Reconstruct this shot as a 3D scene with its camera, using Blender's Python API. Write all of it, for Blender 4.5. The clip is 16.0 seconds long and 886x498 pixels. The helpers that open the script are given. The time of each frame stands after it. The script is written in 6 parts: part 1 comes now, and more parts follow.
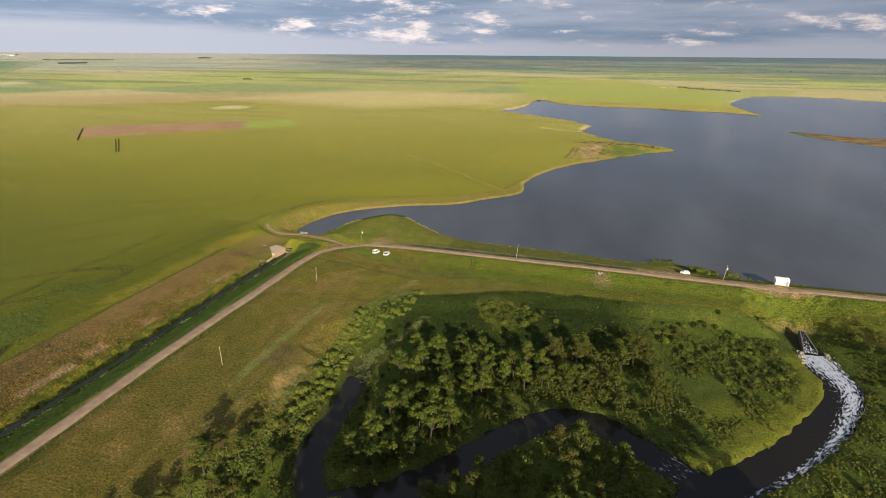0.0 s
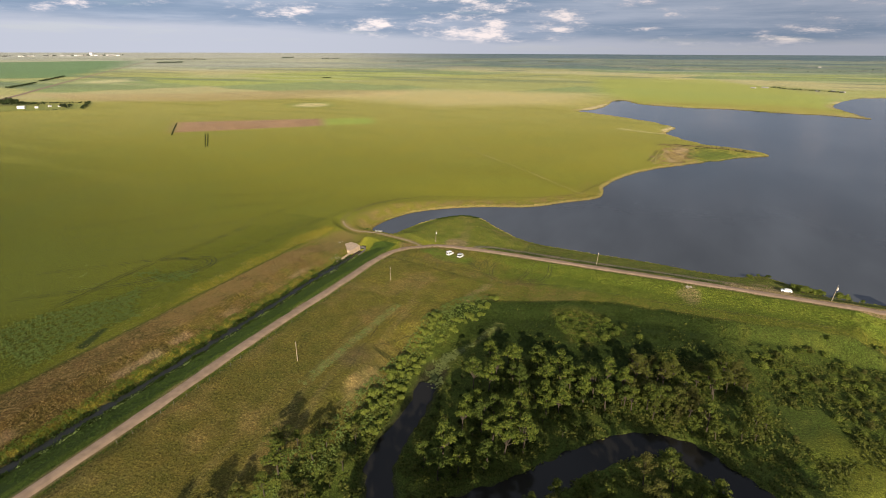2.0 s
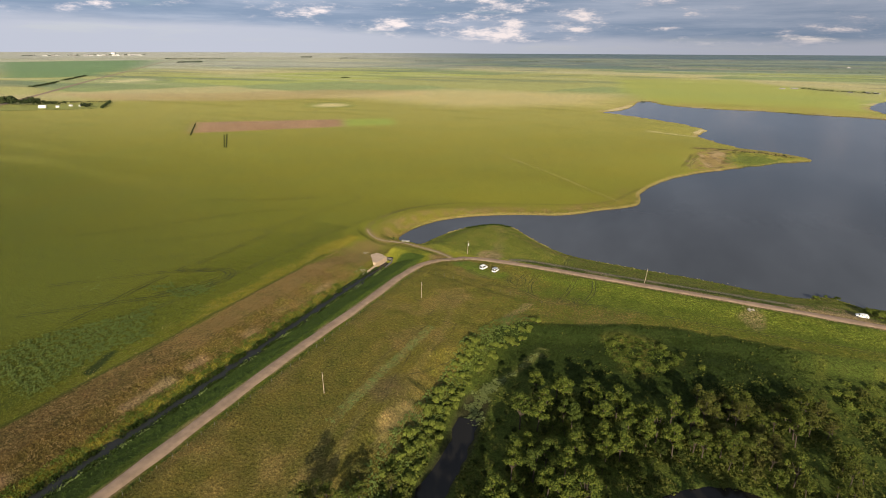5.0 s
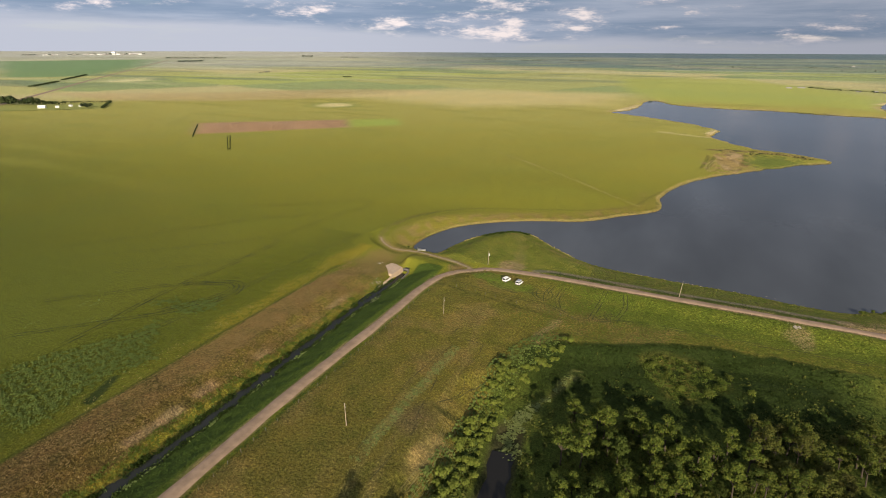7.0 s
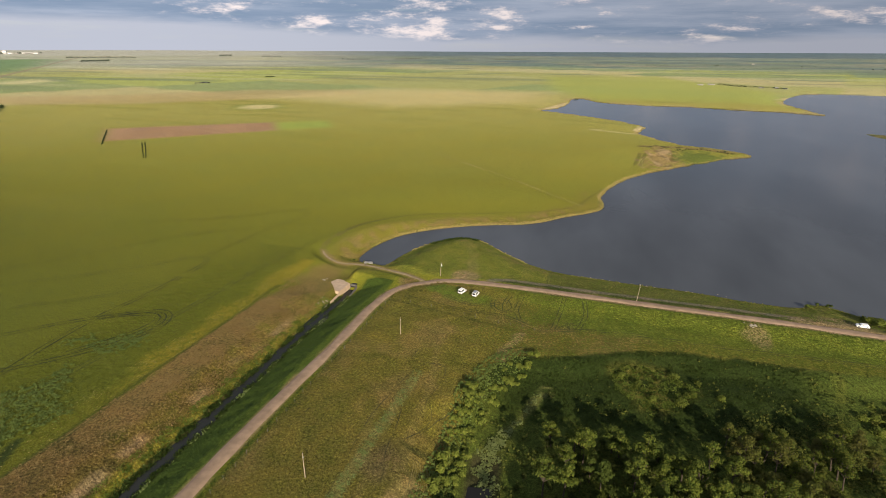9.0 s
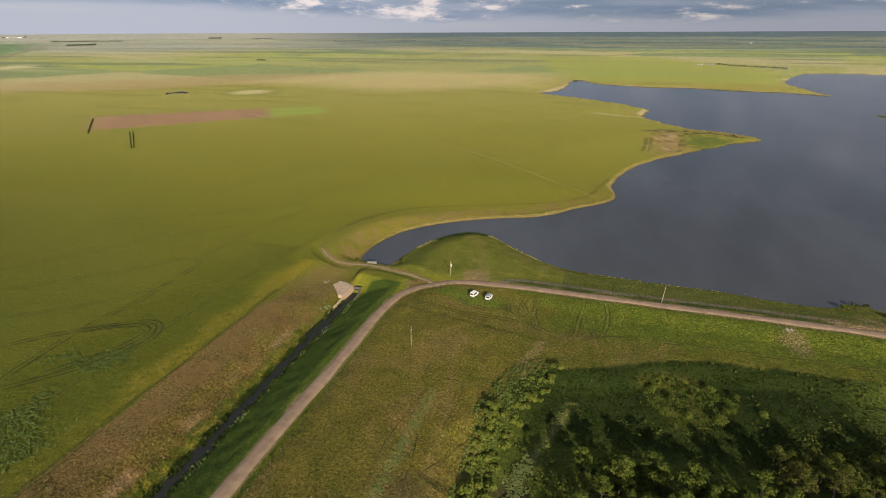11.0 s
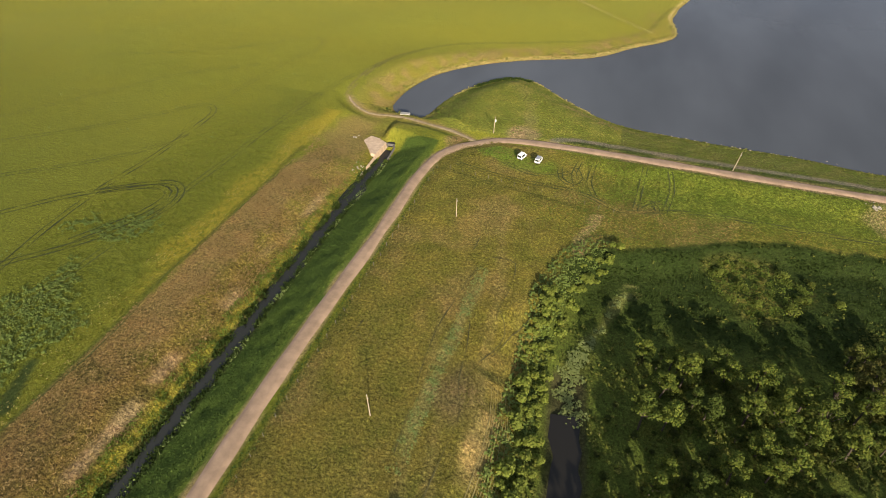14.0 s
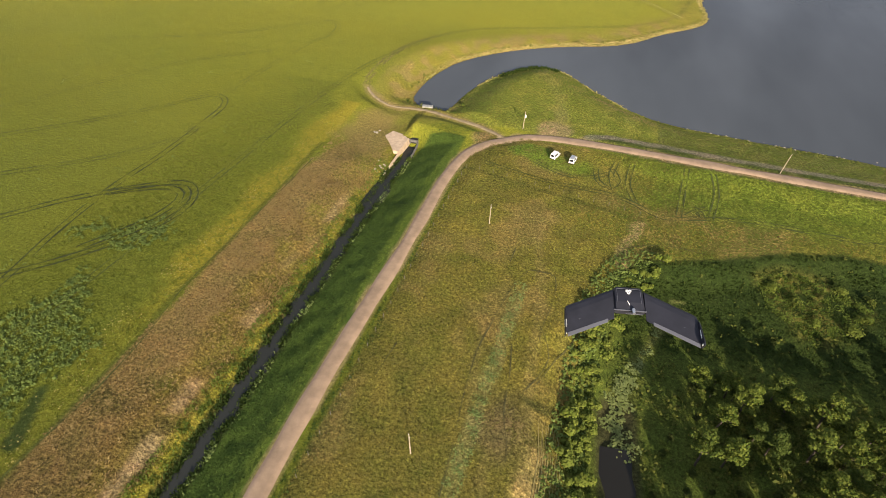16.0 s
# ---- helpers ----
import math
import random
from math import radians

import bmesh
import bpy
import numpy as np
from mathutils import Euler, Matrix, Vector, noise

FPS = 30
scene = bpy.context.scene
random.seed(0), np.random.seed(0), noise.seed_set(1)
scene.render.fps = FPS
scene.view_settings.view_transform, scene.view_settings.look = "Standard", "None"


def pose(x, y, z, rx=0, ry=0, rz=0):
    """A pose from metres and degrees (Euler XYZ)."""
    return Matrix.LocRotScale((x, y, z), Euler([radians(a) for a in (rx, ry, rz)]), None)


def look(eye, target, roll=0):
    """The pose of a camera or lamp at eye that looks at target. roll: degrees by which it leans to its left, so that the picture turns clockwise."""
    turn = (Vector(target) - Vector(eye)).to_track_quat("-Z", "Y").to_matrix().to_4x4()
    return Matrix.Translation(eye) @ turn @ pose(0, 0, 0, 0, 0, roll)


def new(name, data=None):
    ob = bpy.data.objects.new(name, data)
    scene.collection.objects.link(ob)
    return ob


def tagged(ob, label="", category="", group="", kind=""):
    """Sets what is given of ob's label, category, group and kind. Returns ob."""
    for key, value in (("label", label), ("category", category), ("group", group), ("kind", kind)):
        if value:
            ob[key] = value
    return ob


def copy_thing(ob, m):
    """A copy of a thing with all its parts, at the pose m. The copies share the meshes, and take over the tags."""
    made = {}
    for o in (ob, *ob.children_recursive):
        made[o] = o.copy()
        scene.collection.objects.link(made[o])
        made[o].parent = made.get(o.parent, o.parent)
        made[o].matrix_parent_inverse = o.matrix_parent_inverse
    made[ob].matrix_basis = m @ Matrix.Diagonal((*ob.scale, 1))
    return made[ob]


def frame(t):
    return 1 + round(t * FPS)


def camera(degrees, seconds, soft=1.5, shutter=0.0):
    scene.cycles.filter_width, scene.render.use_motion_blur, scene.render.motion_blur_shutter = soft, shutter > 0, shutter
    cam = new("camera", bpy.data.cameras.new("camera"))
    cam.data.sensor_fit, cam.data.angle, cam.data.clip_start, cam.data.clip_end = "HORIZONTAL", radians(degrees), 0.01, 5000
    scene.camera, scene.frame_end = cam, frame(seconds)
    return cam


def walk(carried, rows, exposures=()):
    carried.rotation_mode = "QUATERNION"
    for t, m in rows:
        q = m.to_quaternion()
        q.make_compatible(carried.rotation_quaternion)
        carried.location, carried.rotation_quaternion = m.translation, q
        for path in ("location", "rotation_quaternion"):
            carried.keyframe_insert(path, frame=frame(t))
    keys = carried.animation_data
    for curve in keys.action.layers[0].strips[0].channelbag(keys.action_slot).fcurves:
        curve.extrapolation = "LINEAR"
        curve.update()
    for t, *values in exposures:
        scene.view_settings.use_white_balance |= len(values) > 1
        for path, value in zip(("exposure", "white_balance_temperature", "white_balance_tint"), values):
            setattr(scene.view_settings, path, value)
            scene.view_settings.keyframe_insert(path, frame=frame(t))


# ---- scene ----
cam = camera(78.8, 16.0, soft=0.8)
PATH = [
    (0, (-0.148, 0.865, 97.819), (-0.643, 2.679, 97.137), 0.4),
    (0.5, (-1.631, 1.959, 97.798), (-2.236, 3.741, 97.121), 0.4),
    (1, (-3.072, 2.968, 97.73), (-3.784, 4.709, 97.05), 0.4),
    (1.5, (-4.579, 4.179, 97.566), (-5.307, 5.912, 96.881), 0.3),
    (2, (-6.282, 5.824, 97.309), (-7.008, 7.556, 96.623), 0.2),
    (2.5, (-8.154, 8.057, 97.039), (-8.88, 9.789, 96.352), 0.2),
    (3, (-10.251, 10.635, 96.787), (-10.977, 12.367, 96.1), 0.1),
    (3.5, (-12.663, 13.305, 96.622), (-13.414, 15.027, 95.936), 0.2),
    (4, (-15.499, 15.942, 96.591), (-16.267, 17.658, 95.905), 0.3),
    (6.5, (-33.127, 28.221, 96.751), (-33.906, 29.93, 96.062), 0.2),
    (7, (-36.591, 30.807, 96.786), (-37.368, 32.516, 96.096), 0.2),
    (7.5, (-39.941, 33.462, 96.85), (-40.718, 35.171, 96.161), 0.0),
    (8, (-43.196, 36.148, 96.958), (-43.942, 37.871, 96.269), 0.0),
    (8.5, (-46.284, 38.937, 97.108), (-46.905, 40.708, 96.416), 0.1),
    (9, (-49.224, 41.93, 97.246), (-49.771, 43.725, 96.553), 0.2),
    (11.3, (-61.439, 58.741, 98.097), (-61.958, 60.508, 97.316), -0.3),
    (11.5, (-62.457, 60.137, 98.125), (-62.971, 61.881, 97.291), -0.2),
    (12, (-64.942, 63.356, 98.211), (-65.437, 65.039, 97.251), -0.2),
    (12.5, (-67.559, 66.375, 98.286), (-68.043, 68.028, 97.27), -0.1),
    (13, (-70.308, 69.249, 98.337), (-70.791, 70.835, 97.219), -0.1),
    (13.5, (-73.315, 71.915, 98.412), (-73.798, 73.425, 97.192), 0.0),
    (14, (-76.49, 74.42, 98.486), (-76.967, 75.882, 97.207), 0.1),
    (14.5, (-79.735, 76.827, 98.542), (-80.207, 78.265, 97.234), 0.2),
    (15, (-82.915, 79.245, 98.588), (-83.382, 80.662, 97.256), 0.2),
    (15.5, (-86.091, 81.746, 98.6), (-86.557, 83.157, 97.261), 0.2),
    (16, (-89.263, 84.284, 98.61), (-89.724, 85.696, 97.271), 0.5),
]
walk(cam, [(t, look(eye, target, roll)) for t, eye, target, roll in PATH], [(0, 0.74), (6.5, 0.65), (9, 0.64), (11.5, 0.47), (12, 0.70), (12.5, 0.86), (13.5, 1.10), (14.5, 1.22), (16, 1.28)])

# ---- light ----
SUN_DIR = Vector((0.45, -0.89, 0.322)).normalized()
sun_data = bpy.data.lights.new("sun", "SUN")
sun_data.energy, sun_data.angle, sun_data.color = 4.6, radians(0.6), (1.0, 0.87, 0.68)
sun = new("sun", sun_data)
sun.matrix_world = look(SUN_DIR * 50, (0, 0, 0))


class Nodes:
    """Short hand for building node trees."""

    def __init__(self, tree):
        self.tree = tree
        tree.nodes.clear()

    def add(self, kind, inputs=None, **props):
        n = self.tree.nodes.new(kind)
        for k, v in props.items():
            setattr_plain(n, k, v)
        for k, v in (inputs or {}).items():
            if isinstance(v, bpy.types.NodeSocket):
                self.tree.links.new(v, n.inputs[k])
            else:
                n.inputs[k].default_value = v
        return n

    def math(self, op, a, b=0.0, clamp=False):
        n = self.tree.nodes.new("ShaderNodeMath")
        n.operation, n.use_clamp = op, clamp
        for i, v in enumerate((a, b)):
            if isinstance(v, bpy.types.NodeSocket):
                self.tree.links.new(v, n.inputs[i])
            else:
                n.inputs[i].default_value = v
        return n.outputs[0]

    def step(self, v, lo, hi, a=0.0, b=1.0):
        n = self.tree.nodes.new("ShaderNodeMapRange")
        n.interpolation_type = "SMOOTHSTEP"
        self.tree.links.new(v, n.inputs[0])
        for i, q in enumerate((lo, hi, a, b)):
            n.inputs[i + 1].default_value = q
        return n.outputs[0]

    def mix(self, fac, a, b, blend="MIX"):
        n = self.tree.nodes.new("ShaderNodeMix")
        n.data_type, n.blend_type = "RGBA", blend
        for i, v in ((0, fac), (6, a), (7, b)):
            if isinstance(v, bpy.types.NodeSocket):
                self.tree.links.new(v, n.inputs[i])
            else:
                n.inputs[i].default_value = v if i == 0 else (*v, 1.0)
        return n.outputs[2]

    def noise(self, vec, scale, detail=4.0, rough=0.55):
        n = self.tree.nodes.new("ShaderNodeTexNoise")
        self.tree.links.new(vec, n.inputs["Vector"])
        n.inputs["Scale"].default_value, n.inputs["Detail"].default_value, n.inputs["Roughness"].default_value = scale, detail, rough
        return n.outputs["Fac"]

    def stretch(self, vec, sx, sy, sz, rz=0.0):
        n = self.tree.nodes.new("ShaderNodeMapping")
        self.tree.links.new(vec, n.inputs["Vector"])
        n.inputs["Scale"].default_value = (sx, sy, sz)
        n.inputs["Rotation"].default_value = (0, 0, rz)
        return n.outputs[0]


def setattr_plain(n, k, v):
    if k == "operation":
        n.operation = v
    elif k == "sky_type":
        n.sky_type = v
    elif k == "attribute_name":
        n.attribute_name = v


world = bpy.data.worlds.new("world")
scene.world = world
world.use_nodes = True
w = Nodes(world.node_tree)
sky = w.add("ShaderNodeTexSky", sky_type="NISHITA")
sky.sun_disc, sky.sun_elevation, sky.sun_rotation = False, radians(17.9), math.atan2(SUN_DIR.x, SUN_DIR.y)
way = w.add("ShaderNodeTexCoord").outputs["Generated"]
sep = w.add("ShaderNodeSeparateXYZ", {0: way})
deck = w.noise(w.stretch(way, 2.2, 2.2, 26.0), 1.0, 7, 0.58)
bulk = w.noise(w.stretch(way, 2.6, 2.6, 15.0), 1.0, 3, 0.5)
puff = w.noise(w.stretch(way, 6.5, 6.5, 26.0), 1.7, 11, 0.66)
thin = w.noise(w.stretch(way, 1.1, 1.1, 9.0), 1.3, 6, 0.55)
HAZE, DECK, LIT, PALE = (3.05, 3.2, 3.75), (1.42, 1.9, 2.68), (5.9, 5.2, 5.1), (2.7, 3.0, 3.7)
cloud = w.mix(w.step(deck, 0.40, 0.68), DECK, PALE)
heap = w.math("ADD", puff, w.math("MULTIPLY", w.math("SUBTRACT", bulk, 0.5), 0.45))
cloud = w.mix(w.step(heap, 0.49, 0.60, 0.0, 0.45), cloud, (3.5, 3.45, 3.9))
cloud = w.mix(w.step(heap, 0.545, 0.68), cloud, LIT)
# the deck's lower edge stands higher in the west, over pale clear air
edge_height = w.step(sep.outputs[0], -0.85, -0.15, 0.027, 0.004)
low = w.step(w.math("ADD", w.math("SUBTRACT", sep.outputs[2], edge_height), w.math("MULTIPLY", w.math("SUBTRACT", thin, 0.5), 0.07)), 0.008, 0.028)
cover = w.mix(low, HAZE, cloud)
# overhead the deck closes, with thicker and thinner parts
roofing = w.noise(w.stretch(way, 4.5, 4.5, 3.0), 1.6, 6, 0.55)
overhead = w.mix(w.step(roofing, 0.40, 0.66), (0.95, 1.12, 1.6), (2.3, 2.5, 3.1))
cover = w.mix(w.step(sep.outputs[2], 0.12, 0.32), cover, overhead)
side = w.step(sep.outputs[0], -0.75, 0.35, 1.14, 0.76)
cover = w.mix(1.0, cover, w.add("ShaderNodeCombineColor", {0: side, 1: side, 2: side}).outputs[0], "MULTIPLY")
cover = w.mix(w.step(sep.outputs[2], 0.5, 0.8), cover, (2.7, 3.0, 3.7))
air = w.mix(w.step(deck, 0.34, 0.44, 0.9, 1.0), sky.outputs[0], cover)
w.add("ShaderNodeOutputWorld", {0: w.add("ShaderNodeBackground", {0: air, 1: 0.1}).outputs[0]})


# ---- materials ----
def material(name, colour, rough=0.8, metal=0.0, vary=0.25, scale=1.0, bump=0.0, bump_scale=None, tint=None, random_tint=0.0, spec=0.3):
    """A painted, stony or leafy surface: base colour with grain at two scales and fine relief."""
    m = bpy.data.materials.new(name)
    m.use_nodes = True
    n = Nodes(m.node_tree)
    co = n.add("ShaderNodeTexCoord").outputs["Object"]
    a, b = n.noise(co, scale, 5), n.noise(co, scale * 7.3, 4, 0.65)
    dark = tuple(c * (1 - vary) for c in colour)
    pale = tint or tuple(min(1, c * (1 + vary)) for c in colour)
    col = n.mix(n.step(a, 0.3, 0.7), dark, pale)
    col = n.mix(n.step(b, 0.3, 0.72, 0.0, 0.55), col, colour)
    if random_tint:
        r = n.add("ShaderNodeObjectInfo").outputs["Random"]
        col = n.mix(n.step(r, 0.0, 1.0, 0.0, random_tint), col, tuple(c * 0.45 for c in colour))
    inputs = {"Base Color": col, "Roughness": rough, "Metallic": metal, "Specular IOR Level": spec}
    if bump:
        h = n.noise(co, bump_scale or scale * 5, 5)
        inputs["Normal"] = n.add("ShaderNodeBump", {"Height": h, "Strength": 0.8, "Distance": bump}).outputs[0]
    p = n.add("ShaderNodeBsdfPrincipled", inputs)
    n.add("ShaderNodeOutputMaterial", {0: p.outputs[0]})
    return m


def leaf_material(name, colour, other, third):
    """Foliage: each leaf cluster has its own tone, each plant its own hue."""
    m = bpy.data.materials.new(name)
    m.use_nodes = True
    n = Nodes(m.node_tree)
    isl = n.add("ShaderNodeNewGeometry").outputs["Random Per Island"]
    obj = n.add("ShaderNodeObjectInfo").outputs["Random"]
    col = n.mix(n.step(isl, 0.0, 1.0), colour, other)
    col = n.mix(n.step(obj, 0.35, 1.0, 0.0, 0.75), col, third)
    d = n.add("ShaderNodeBsdfPrincipled", {"Base Color": col, "Roughness": 0.7, "Specular IOR Level": 0.08})
    t = n.add("ShaderNodeBsdfTranslucent", {"Color": col})
    mixed = n.add("ShaderNodeMixShader", {0: 0.22, 1: d.outputs[0], 2: t.outputs[0]})
    n.add("ShaderNodeOutputMaterial", {0: mixed.outputs[0]})
    return m


def ground_material():
    m = bpy.data.materials.new("ground")
    m.use_nodes = True
    n = Nodes(m.node_tree)
    base = n.add("ShaderNodeAttribute", attribute_name="soil").outputs["Color"]
    flat = n.add("ShaderNodeAttribute", attribute_name="flat").outputs["Vector"]
    rough_grass = n.add("ShaderNodeAttribute", attribute_name="tuft").outputs["Fac"]
    big = n.noise(flat, 0.02, 4)
    mid = n.noise(flat, 0.16, 5, 0.6)
    fine = n.noise(flat, 1.1, 4, 0.7)
    warm = n.mix(1.0, base, (1.06, 1.0, 0.9), "MULTIPLY")
    col = n.mix(n.step(big, 0.3, 0.7, 0.0, 0.8), base, warm)
    amount = n.math("MULTIPLY", n.step(mid, 0.38, 0.66, 0.0, 0.95), rough_grass)
    dry = n.mix(1.0, col, (1.38, 1.18, 1.35), "MULTIPLY")
    col = n.mix(amount, col, dry)
    clump = n.noise(flat, 0.085, 6, 0.68)
    lush = n.mix(1.0, col, (0.66, 0.74, 0.62), "MULTIPLY")
    col = n.mix(n.math("MULTIPLY", n.step(clump, 0.5, 0.64, 0.0, 0.8), rough_grass), col, lush)
    tone = n.math("ADD", n.math("MULTIPLY", n.math("SUBTRACT", fine, 0.5), n.math("ADD", n.math("MULTIPLY", rough_grass, 1.5), 1.5)), 1.0)
    grey = n.add("ShaderNodeCombineColor", {0: tone, 1: tone, 2: tone}).outputs[0]
    col = n.mix(1.0, col, grey, "MULTIPLY")
    grit = n.math("ADD", n.math("MULTIPLY", n.math("SUBTRACT", n.noise(flat, 2.0, 4, 0.75), 0.5), 2.2), 1.0)
    col = n.mix(1.0, col, n.add("ShaderNodeCombineColor", {0: grit, 1: grit, 2: grit}).outputs[0], "MULTIPLY")
    speck = n.noise(flat, 6.5, 2, 0.6)
    dots = n.step(speck, 0.36, 0.64, 0.55, 1.45)
    col = n.mix(1.0, col, n.add("ShaderNodeCombineColor", {0: dots, 1: dots, 2: dots}).outputs[0], "MULTIPLY")
    tussock = n.noise(flat, 1.7, 3, 0.6)
    tone = n.step(tussock, 0.43, 0.58, 0.72, 1.22)
    shade = n.mix(n.math("MULTIPLY", rough_grass, 0.9), (1.0, 1.0, 1.0), n.add("ShaderNodeCombineColor", {0: tone, 1: tone, 2: tone}).outputs[0])
    col = n.mix(1.0, col, shade, "MULTIPLY")
    h = n.math("ADD", n.math("ADD", n.math("ADD", fine, n.math("MULTIPLY", tussock, 0.6)), n.math("MULTIPLY", speck, 0.25)), n.math("MULTIPLY", mid, 1.5))
    nor = n.add("ShaderNodeBump", {"Height": h, "Strength": n.math("ADD", n.math("MULTIPLY", rough_grass, 0.5), 0.3), "Distance": 0.6}).outputs[0]
    p = n.add("ShaderNodeBsdfPrincipled", {"Base Color": col, "Roughness": 0.9, "Normal": nor, "Specular IOR Level": 0.1})
    n.add("ShaderNodeOutputMaterial", {0: p.outputs[0]})
    return m


def water_material(name, colour, ripple=0.02, scale=0.5, rough=0.08, foam=False, gloss=0.5):
    m = bpy.data.materials.new(name)
    m.use_nodes = True
    n = Nodes(m.node_tree)
    co = n.add("ShaderNodeTexCoord").outputs["Object"]
    a = n.noise(n.stretch(co, 1.0, 0.5, 1.0, 0.4), scale, 4)
    nor = n.add("ShaderNodeBump", {"Height": a, "Strength": 0.5, "Distance": ripple}).outputs[0]
    patch = n.noise(n.stretch(co, 0.012, 0.004, 1, 0.35), 1.0, 4)
    col = n.mix(n.step(patch, 0.35, 0.7), colour, tuple(c * 1.5 for c in colour))
    inputs = {"Base Color": col, "Roughness": rough, "Normal": nor, "IOR": 1.33, "Specular IOR Level": gloss}
    if foam:
        white = n.add("ShaderNodeAttribute", attribute_name="foam").outputs["Fac"]
        run = n.add("ShaderNodeAttribute", attribute_name="run").outputs["Vector"]
        f = n.noise(n.stretch(run, 0.45, 1.5, 1.0), 1.0, 9, 0.74)
        amount = n.step(n.math("ADD", f, n.math("MULTIPLY", n.math("SUBTRACT", white, 0.5), 0.30)), 0.545, 0.63)
        inputs["Base Color"] = n.mix(amount, col, (0.44, 0.47, 0.53))
        inputs["Roughness"] = n.step(amount, 0.0, 1.0, rough, 0.8)
    p = n.add("ShaderNodeBsdfPrincipled", inputs)
    n.add("ShaderNodeOutputMaterial", {0: p.outputs[0]})
    return m


GROUND = ground_material()
LAKE = water_material("lake_water", (0.059, 0.065, 0.072), 0.05, 0.6, 0.12, False, 0.28)
DITCH_WATER = water_material("ditch_water", (0.018, 0.019, 0.017), 0.05, 1.2, 0.25, False, 0.25)
STREAM = water_material("stream_water", (0.012, 0.011, 0.009), 0.03, 1.2, 0.1, True, 0.3)
GRAVEL = material("gravel", (0.28, 0.194, 0.128), 0.95, vary=0.22, scale=0.35, bump=0.05, bump_scale=6)
TRACK_GRAVEL = material("track_gravel", (0.26, 0.195, 0.112), 0.95, vary=0.3, scale=0.5, bump=0.05, bump_scale=5)
CONCRETE = material("concrete", (0.46, 0.34, 0.235), 0.9, vary=0.18, scale=0.8, bump=0.02)
DARK_CONCRETE = material("dark_concrete", (0.12, 0.11, 0.10), 0.9, vary=0.35, scale=0.8, bump=0.02)
WOOD = material("pole_wood", (0.36, 0.29, 0.20), 0.85, vary=0.3, scale=1.5, bump=0.01)
WHITE = material("white_paint", (0.80, 0.79, 0.76), 0.35, vary=0.04, scale=1.0)
SILVER = material("silver_paint", (0.42, 0.43, 0.45), 0.3, metal=0.5, vary=0.06, scale=1.0)
GLASS = material("dark_glass", (0.02, 0.022, 0.025), 0.08, vary=0.1, spec=0.6)
RUBBER = material("rubber", (0.02, 0.02, 0.02), 0.85, vary=0.2)
BLACK = material("black_foam", (0.019, 0.019, 0.026), 0.6, vary=0.25, scale=4)
STEEL = material("steel", (0.5, 0.5, 0.5), 0.4, metal=0.9, vary=0.2)
TEAR = material("porcelain", (0.6, 0.6, 0.58), 0.3, vary=0.1)
BARK = material("bark", (0.060, 0.047, 0.034), 0.95, vary=0.4, scale=3, bump=0.03)
LEAF_A = leaf_material("willow_leaf", (0.050, 0.078, 0.013), (0.128, 0.145, 0.023), (0.046, 0.066, 0.014))
LEAF_B = leaf_material("bush_leaf", (0.055, 0.082, 0.014), (0.112, 0.122, 0.021), (0.085, 0.076, 0.022))
LEAF_F = leaf_material("bank_bush_leaf", (0.098, 0.132, 0.019), (0.170, 0.188, 0.035), (0.110, 0.132, 0.024))
LEAF_C = leaf_material("grass_leaf", (0.125, 0.155, 0.024), (0.20, 0.19, 0.045), (0.14, 0.14, 0.035))
LEAF_H = leaf_material("dam_grass_leaf", (0.084, 0.126, 0.018), (0.130, 0.152, 0.029), (0.10, 0.126, 0.022))
LEAF_G = leaf_material("meadow_leaf", (0.114, 0.106, 0.023), (0.168, 0.142, 0.044), (0.124, 0.104, 0.029))
# bank grass, darkened to hold part of the bank's shade
LEAF_E = leaf_material("bank_grass_leaf", (0.042, 0.072, 0.014), (0.060, 0.090, 0.018), (0.048, 0.076, 0.016))
REED = leaf_material("reed_leaf", (0.185, 0.128, 0.044), (0.275, 0.195, 0.082), (0.165, 0.12, 0.04))
GOLD_REED = leaf_material("gold_reed_leaf", (0.32, 0.27, 0.08), (0.42, 0.34, 0.13), (0.25, 0.25, 0.06))
# alder leaf made dark to stand in for the willows' shade
LEAF_SHADED = leaf_material("shaded_alder_leaf", (0.028, 0.044, 0.008), (0.048, 0.062, 0.012), (0.036, 0.042, 0.011))
CROP_LEAF = leaf_material("crop_leaf", (0.102, 0.126, 0.018), (0.168, 0.176, 0.028), (0.118, 0.136, 0.02))
# sedge leaf darkened so that its colour carries tree shade
SHADED_SEDGE = leaf_material("shaded_sedge_leaf", (0.026, 0.044, 0.008), (0.042, 0.062, 0.012), (0.03, 0.046, 0.01))
LEAF_W = leaf_material("thistle_leaf", (0.135, 0.185, 0.048), (0.205, 0.245, 0.082), (0.15, 0.195, 0.06))
LEAF_X = leaf_material("crop_weed_leaf", (0.095, 0.138, 0.029), (0.175, 0.212, 0.058), (0.11, 0.145, 0.034))
# leaf of distant belts, paled and blued by haze put into its colour
HAZE_LEAF = leaf_material("far_hazed_leaf", (0.085, 0.105, 0.075), (0.12, 0.14, 0.095), (0.09, 0.11, 0.085))
FAR_LEAF = leaf_material("far_leaf", (0.03, 0.045, 0.018), (0.055, 0.07, 0.025), (0.03, 0.04, 0.02))
STONE = material("rendered_wall", (0.34, 0.32, 0.28), 0.8, vary=0.15)
ROOF = material("roof_sheet", (0.45, 0.43, 0.40), 0.5, vary=0.1)


